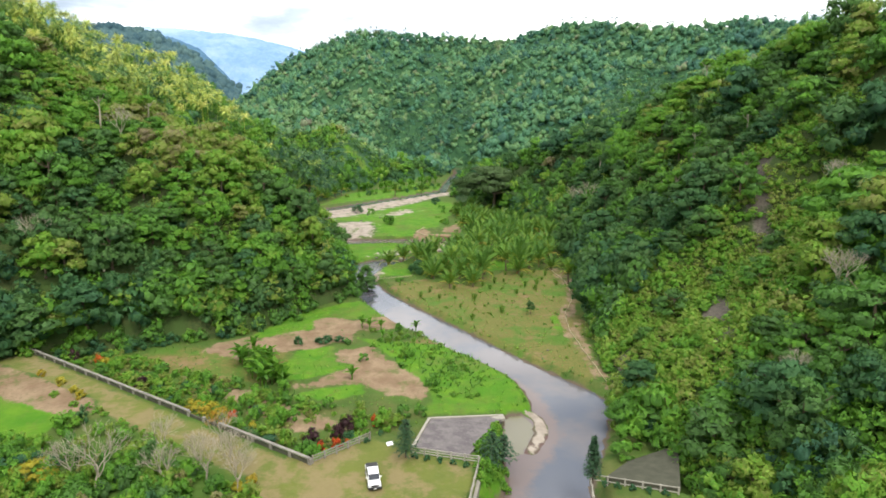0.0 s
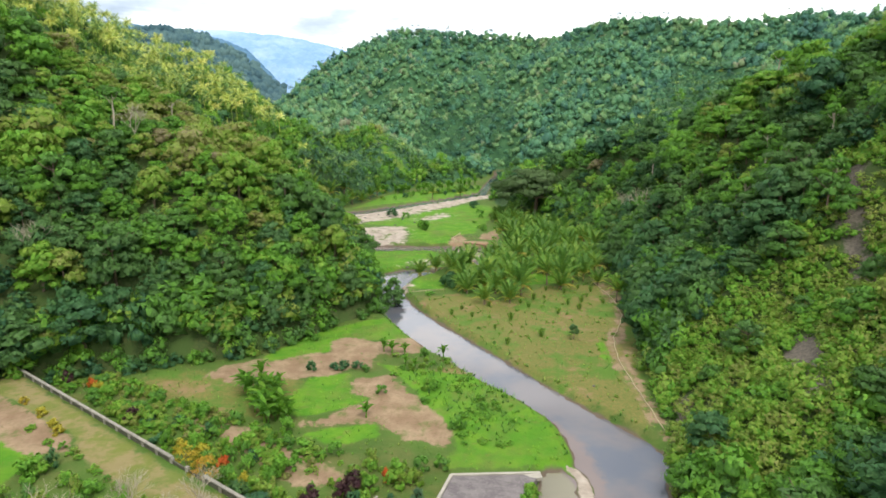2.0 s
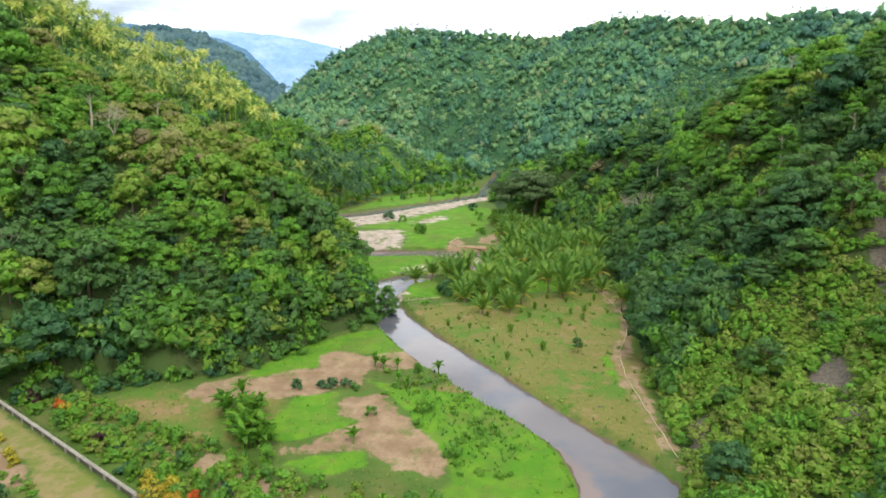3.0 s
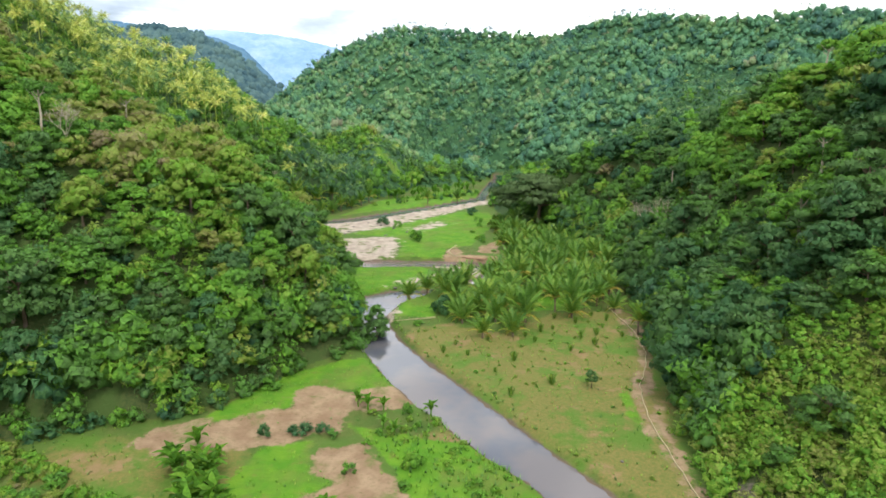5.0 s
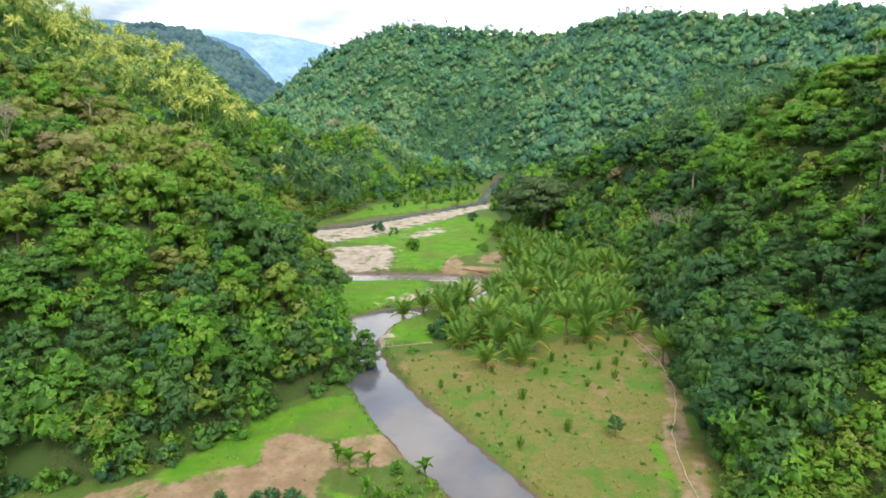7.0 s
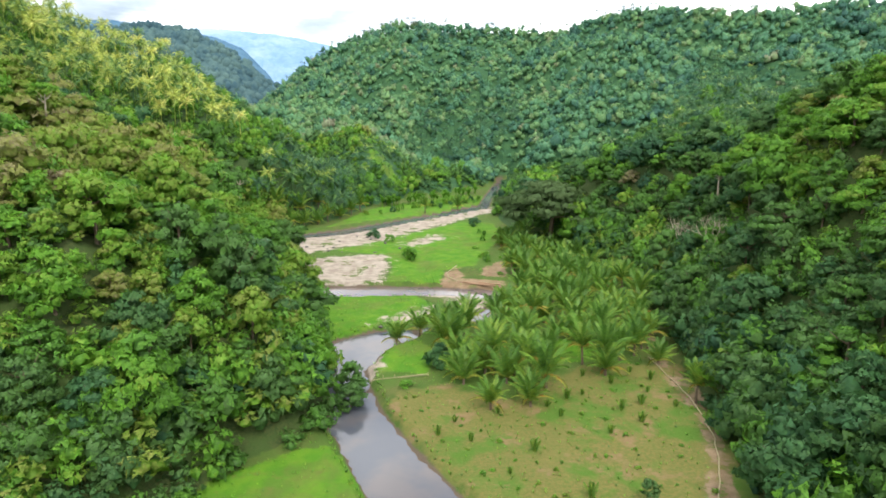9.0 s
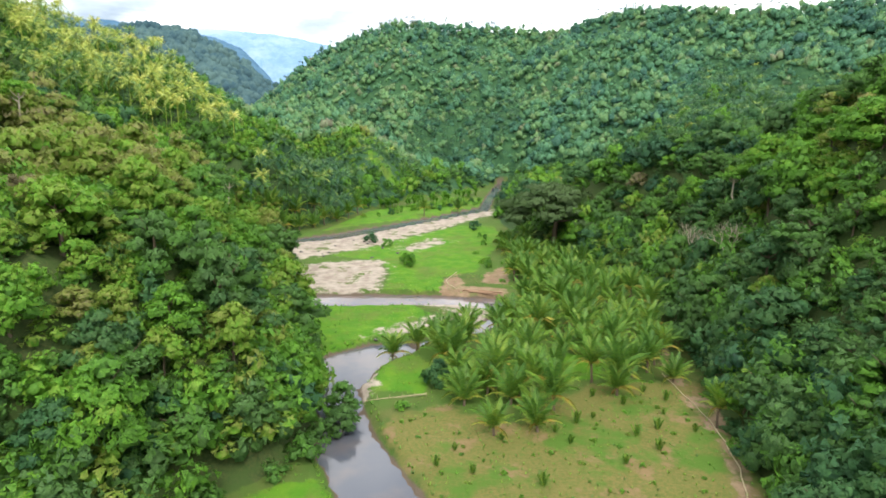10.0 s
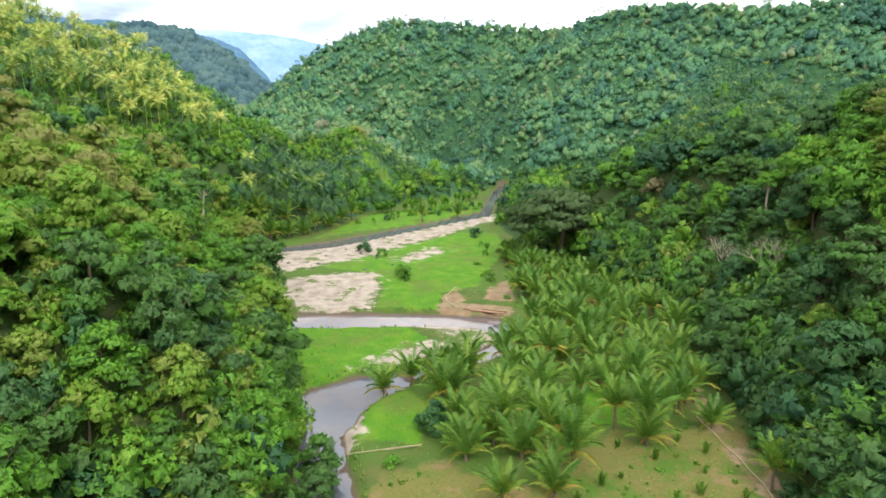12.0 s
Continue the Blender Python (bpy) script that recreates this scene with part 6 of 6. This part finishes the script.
# ---- path pipe, bamboo, logs, stones ----
def laid_pipe(name, line, r, material, label, lift=0.12):
    pts = []
    for (x0, y0), (x1, y1) in zip(line[:-1], line[1:]):
        n = max(2, int(math.hypot(x1 - x0, y1 - y0) / 2.0))
        for k in range(n):
            f = k / n
            x, y = x0 + (x1 - x0) * f, y0 + (y1 - y0) * f
            pts.append((x + 0.12 * math.sin(y), y, ground_z(x, y) + lift))
    pts.append((*line[-1], ground_z(*line[-1]) + lift))
    V, N, Q = tube(pts, np.full(len(pts), r), 6)
    ob = new(name, Build().add(V, N, Q).mesh(name, [material]))
    return tagged(ob, label, name.replace("_", " "))


laid_pipe("water_pipe", [(33.4, 189), (35.3, 176), (36.0, 169), (35.2, 158), (33.0, 150), (30.0, 142), (29.0, 135), (28.4, 127), (29.0, 115), (29.6, 102)], 0.09, STRAW,
          "long pale pipe laid along the footpath")
laid_pipe("water_pipe", [(-8.2, 264), (-9.6, 259), (-11.0, 254), (-10.0, 249), (-7.4, 244)], 0.14, STRAW, "pale pipe running down the bare earth bank")


def build_bamboo():
    root = new("bamboo_fence")
    tagged(root, "low fence of split bamboo poles across the grass", "fence")
    a, b = Vector((-19.6, 174.8, 0)), Vector((-9.4, 177.2, 0))
    for k in range(6):
        p = a.lerp(b, k / 5)
        z = ground_z(p.x, p.y)
        part("post", rod((p.x, p.y, z - 0.2), (p.x, p.y, z + 0.75), 0.05), STRAW, root)
    for h, s in ((0.35, 0.1), (0.62, -0.1)):
        part("pole", rod((a.x, a.y + s, ground_z(a.x, a.y) + h + 0.3), (b.x, b.y + s, ground_z(b.x, b.y) + h), 0.07), STRAW, root)


build_bamboo()


def build_logs():
    rng = np.random.RandomState(5)
    for k, (x0, y0, x1, y1, r) in enumerate(((-5.6, 243.0, 2.6, 240.4, 0.30), (-4.0, 241.8, 4.6, 239.6, 0.24), (-1.0, 243.2, 5.2, 241.4, 0.22))):
        t = np.linspace(0, 1, 7)
        P = np.stack([x0 + (x1 - x0) * t, y0 + (y1 - y0) * t + 0.12 * np.sin(5 * t + k), np.full(7, max(ground_z(x0, y0), ground_z(x1, y1), -0.7) + r * 0.7)], -1)
        V, N, Q = tube(P, r * (1 - 0.35 * t) * rng.uniform(0.92, 1.08, 7), 9)
        ob = new("log", Build().add(V, N, Q).mesh("log", [LOG]))
        tagged(ob, "brown driftwood log on the earth bank by the river", "log", "logs on the bank")
    for k in range(26):
        x, y, r = ((2.6, 234.6, 0.8), (1.2, 233.2, 0.6), (3.6, 236.2, 0.5), (-29.4, 229.6, 0.6), (-23, 204.4, 0.5), (21.5, 117, 0.25))[k] if k < 6 else (
            rng.uniform(-70, -30), rng.uniform(282, 312), rng.uniform(0.3, 0.7))
        bm = bmesh.new()
        bmesh.ops.create_icosphere(bm, subdivisions=2, radius=r)
        for v in bm.verts:
            v.co *= 1 + 0.28 * noise.noise(v.co * (1.4 / r) + Vector((k * 7, 0, 0)))
            v.co.z *= 0.6
        me = bpy.data.meshes.new("boulder")
        bm.to_mesh(me)
        bm.free()
        me.materials.append(STONE)
        ob = new("boulder", me)
        ob.location = (x, y, max(ground_z(x, y), WATER_Z - 0.1) + r * 0.2)
        tagged(ob, "dark rounded boulder lying in the river bed", "boulder", "river boulders")


build_logs()


# ---- grass tufts ----
def build_tufts():
    rng = np.random.RandomState(44)
    out = Build()
    temps = []
    for k in range(3):
        n = 7
        a = rng.uniform(0, 6.28, n)
        base = np.stack([0.12 * np.cos(a), 0.12 * np.sin(a), 0 * a], -1)
        tip = np.stack([0.42 * np.cos(a), 0.42 * np.sin(a), rng.uniform(0.35, 0.75, n)], -1)
        side = np.stack([-0.09 * np.sin(a), 0.09 * np.cos(a), 0 * a], -1)
        V = np.stack([base + side, base - side, tip], 1).reshape(-1, 3)
        temps.append((V, np.tile([[0, 0, 1.0]], (len(V), 1)), np.zeros((0, 4), int), np.arange(n * 3).reshape(-1, 3), np.zeros(len(V))))
    x, y = scatter(-84, 42, 84, 262, 1.15, 45, 0.5)
    shore = np.min([np.abs(signed(x, y, p) - 1.3) for p in WATERS], axis=0)
    grow = 0.26 + 0.40 * ease(fbm(x, y, 14, 3, 50), 0.0, 0.8)
    for p in LUSH:
        grow = np.maximum(grow, 0.22 * cover(x, y, p))
    weedy = [(-14, 120), (-6, 130), (4, 117), (10, 106), (6, 96), (-2, 98), (-5, 106)]
    grow = np.maximum(grow, 0.9 * cover(x, y, weedy))
    grow = np.maximum(grow, 0.85 * ease(-shore, -1.0, -0.4))
    for p in DIRT + SAND:
        grow *= 1 - 0.9 * cover(x, y, p)
    ok = (rng.uniform(0, 1, x.shape) < grow) & (signed(x, y, FLOOR) < 0)
    for p in WATERS:
        ok &= signed(x, y, p) > 0.9
    for p in (TERRACE, TERRACE_R, *SLABS):
        ok &= signed(x, y, p) > 0.5
    x, y, shore = x[ok], y[ok], shore[ok]
    z = height(x, y)
    tall = 0.40 + 0.45 * cover(x, y, weedy) + 0.35 * ease(-shore, -1.0, -0.4) + 0.25 * rng.uniform(0, 1, x.shape)
    tint = np.clip(0.60 + rng.normal(0, 0.11, x.shape) - 0.06 * cover(x, y, weedy), 0.35, 0.86)
    kind = rng.randint(0, 3, len(x))
    for k in range(3):
        s = kind == k
        place_all(temps[k], np.stack([x[s], y[s], z[s] - 0.03, tall[s] * 1.1, np.ones(s.sum()), rng.uniform(0, 6.28, s.sum()), tint[s]], -1), out, 0)
    tagged(new("grass_tufts", out.mesh("grass_tufts", [LEAF_WHOLE])), "rough green grass tufts and weeds on the valley floor", "grass", kind="stuff")
    print("TUFTS", len(x))


build_tufts()


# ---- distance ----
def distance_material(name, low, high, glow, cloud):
    """A far range: miles of haze and cloud painted pale into a glowing colour."""
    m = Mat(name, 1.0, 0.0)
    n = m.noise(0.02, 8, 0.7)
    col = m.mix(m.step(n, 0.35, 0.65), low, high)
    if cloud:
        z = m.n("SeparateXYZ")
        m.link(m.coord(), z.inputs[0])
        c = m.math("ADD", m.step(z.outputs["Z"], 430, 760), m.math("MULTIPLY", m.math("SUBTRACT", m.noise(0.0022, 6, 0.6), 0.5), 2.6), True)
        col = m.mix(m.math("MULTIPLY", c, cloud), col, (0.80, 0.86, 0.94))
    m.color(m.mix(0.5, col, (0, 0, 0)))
    # emission stands in for light scattered by the air
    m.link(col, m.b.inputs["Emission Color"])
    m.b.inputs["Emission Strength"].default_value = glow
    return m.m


def far_range(name, crest, depth, fall, bumps, material, label, step):
    """A mountain range beyond the hills, as a ridge with folded flanks."""
    P = np.array(crest, float)
    u = np.arange(0, len(P) - 1 + 1e-6, step)
    cx, cy, cz = (np.interp(u, np.arange(len(P)), P[:, k]) for k in range(3))
    v = np.linspace(0, 1, 40)
    X, Y = cx[:, None] - cx[:, None] / np.hypot(cx, cy)[:, None] * depth * v, cy[:, None] - cy[:, None] / np.hypot(cx, cy)[:, None] * depth * v
    Z = cz[:, None] * (1 - v ** fall) + bumps * fbm(X, Y, bumps * 9, 4, 71) * (0.35 + np.sin(np.pi * v)) + 0.28 * bumps * fbm(X, Y, bumps * 1.7, 3, 72)
    V = np.stack([X, Y, Z], -1).reshape(-1, 3)
    ob = new(name, make_mesh(name, V, grid_faces(len(u), 40)[:, ::-1], None, [material], True))
    return tagged(ob, label, "mountains", kind="structure")


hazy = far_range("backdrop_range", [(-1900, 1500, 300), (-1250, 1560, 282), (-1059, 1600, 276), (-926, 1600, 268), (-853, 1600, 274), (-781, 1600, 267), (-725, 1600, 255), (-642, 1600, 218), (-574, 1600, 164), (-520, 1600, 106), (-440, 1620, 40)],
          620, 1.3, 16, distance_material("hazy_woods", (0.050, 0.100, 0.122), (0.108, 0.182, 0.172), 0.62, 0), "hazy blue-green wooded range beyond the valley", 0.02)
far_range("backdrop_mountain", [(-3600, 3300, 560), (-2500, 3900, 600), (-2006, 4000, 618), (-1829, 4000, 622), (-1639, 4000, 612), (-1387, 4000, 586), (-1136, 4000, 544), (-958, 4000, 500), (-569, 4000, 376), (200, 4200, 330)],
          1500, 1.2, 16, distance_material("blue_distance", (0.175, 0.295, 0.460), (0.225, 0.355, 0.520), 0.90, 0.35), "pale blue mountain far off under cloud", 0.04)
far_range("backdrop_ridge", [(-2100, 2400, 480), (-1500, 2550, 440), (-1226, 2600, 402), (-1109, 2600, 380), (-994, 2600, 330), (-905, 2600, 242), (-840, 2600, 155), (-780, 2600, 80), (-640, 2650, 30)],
          700, 1.2, 14, distance_material("blue_woods", (0.070, 0.150, 0.235), (0.105, 0.200, 0.290), 0.75, 0), "hazy deep blue wooded ridge behind the nearer range", 0.03)


def range_woods(base, count, size):
    """Treetops that roughen a far range, in its haze-painted glowing material."""
    rng = np.random.RandomState(83)
    V = np.empty(len(base.data.vertices) * 3)
    base.data.vertices.foreach_get("co", V)
    V = V.reshape(-1, 3)
    V = V[V[:, 2] > 20]
    P = V[rng.randint(0, len(V), count)] + rng.normal(0, 5, (count, 3)) * [1, 1, 0.2]
    s = size * rng.uniform(0.6, 1.5, count)
    W = (P[:, None] + ICO_V[None] * s[:, None, None] * [1, 1, 1.15] * rng.uniform(0.8, 1.2, (count, len(ICO_V), 1))).reshape(-1, 3)
    T = (ICO_F[None] + (np.arange(count) * len(ICO_V))[:, None, None]).reshape(-1, 3)
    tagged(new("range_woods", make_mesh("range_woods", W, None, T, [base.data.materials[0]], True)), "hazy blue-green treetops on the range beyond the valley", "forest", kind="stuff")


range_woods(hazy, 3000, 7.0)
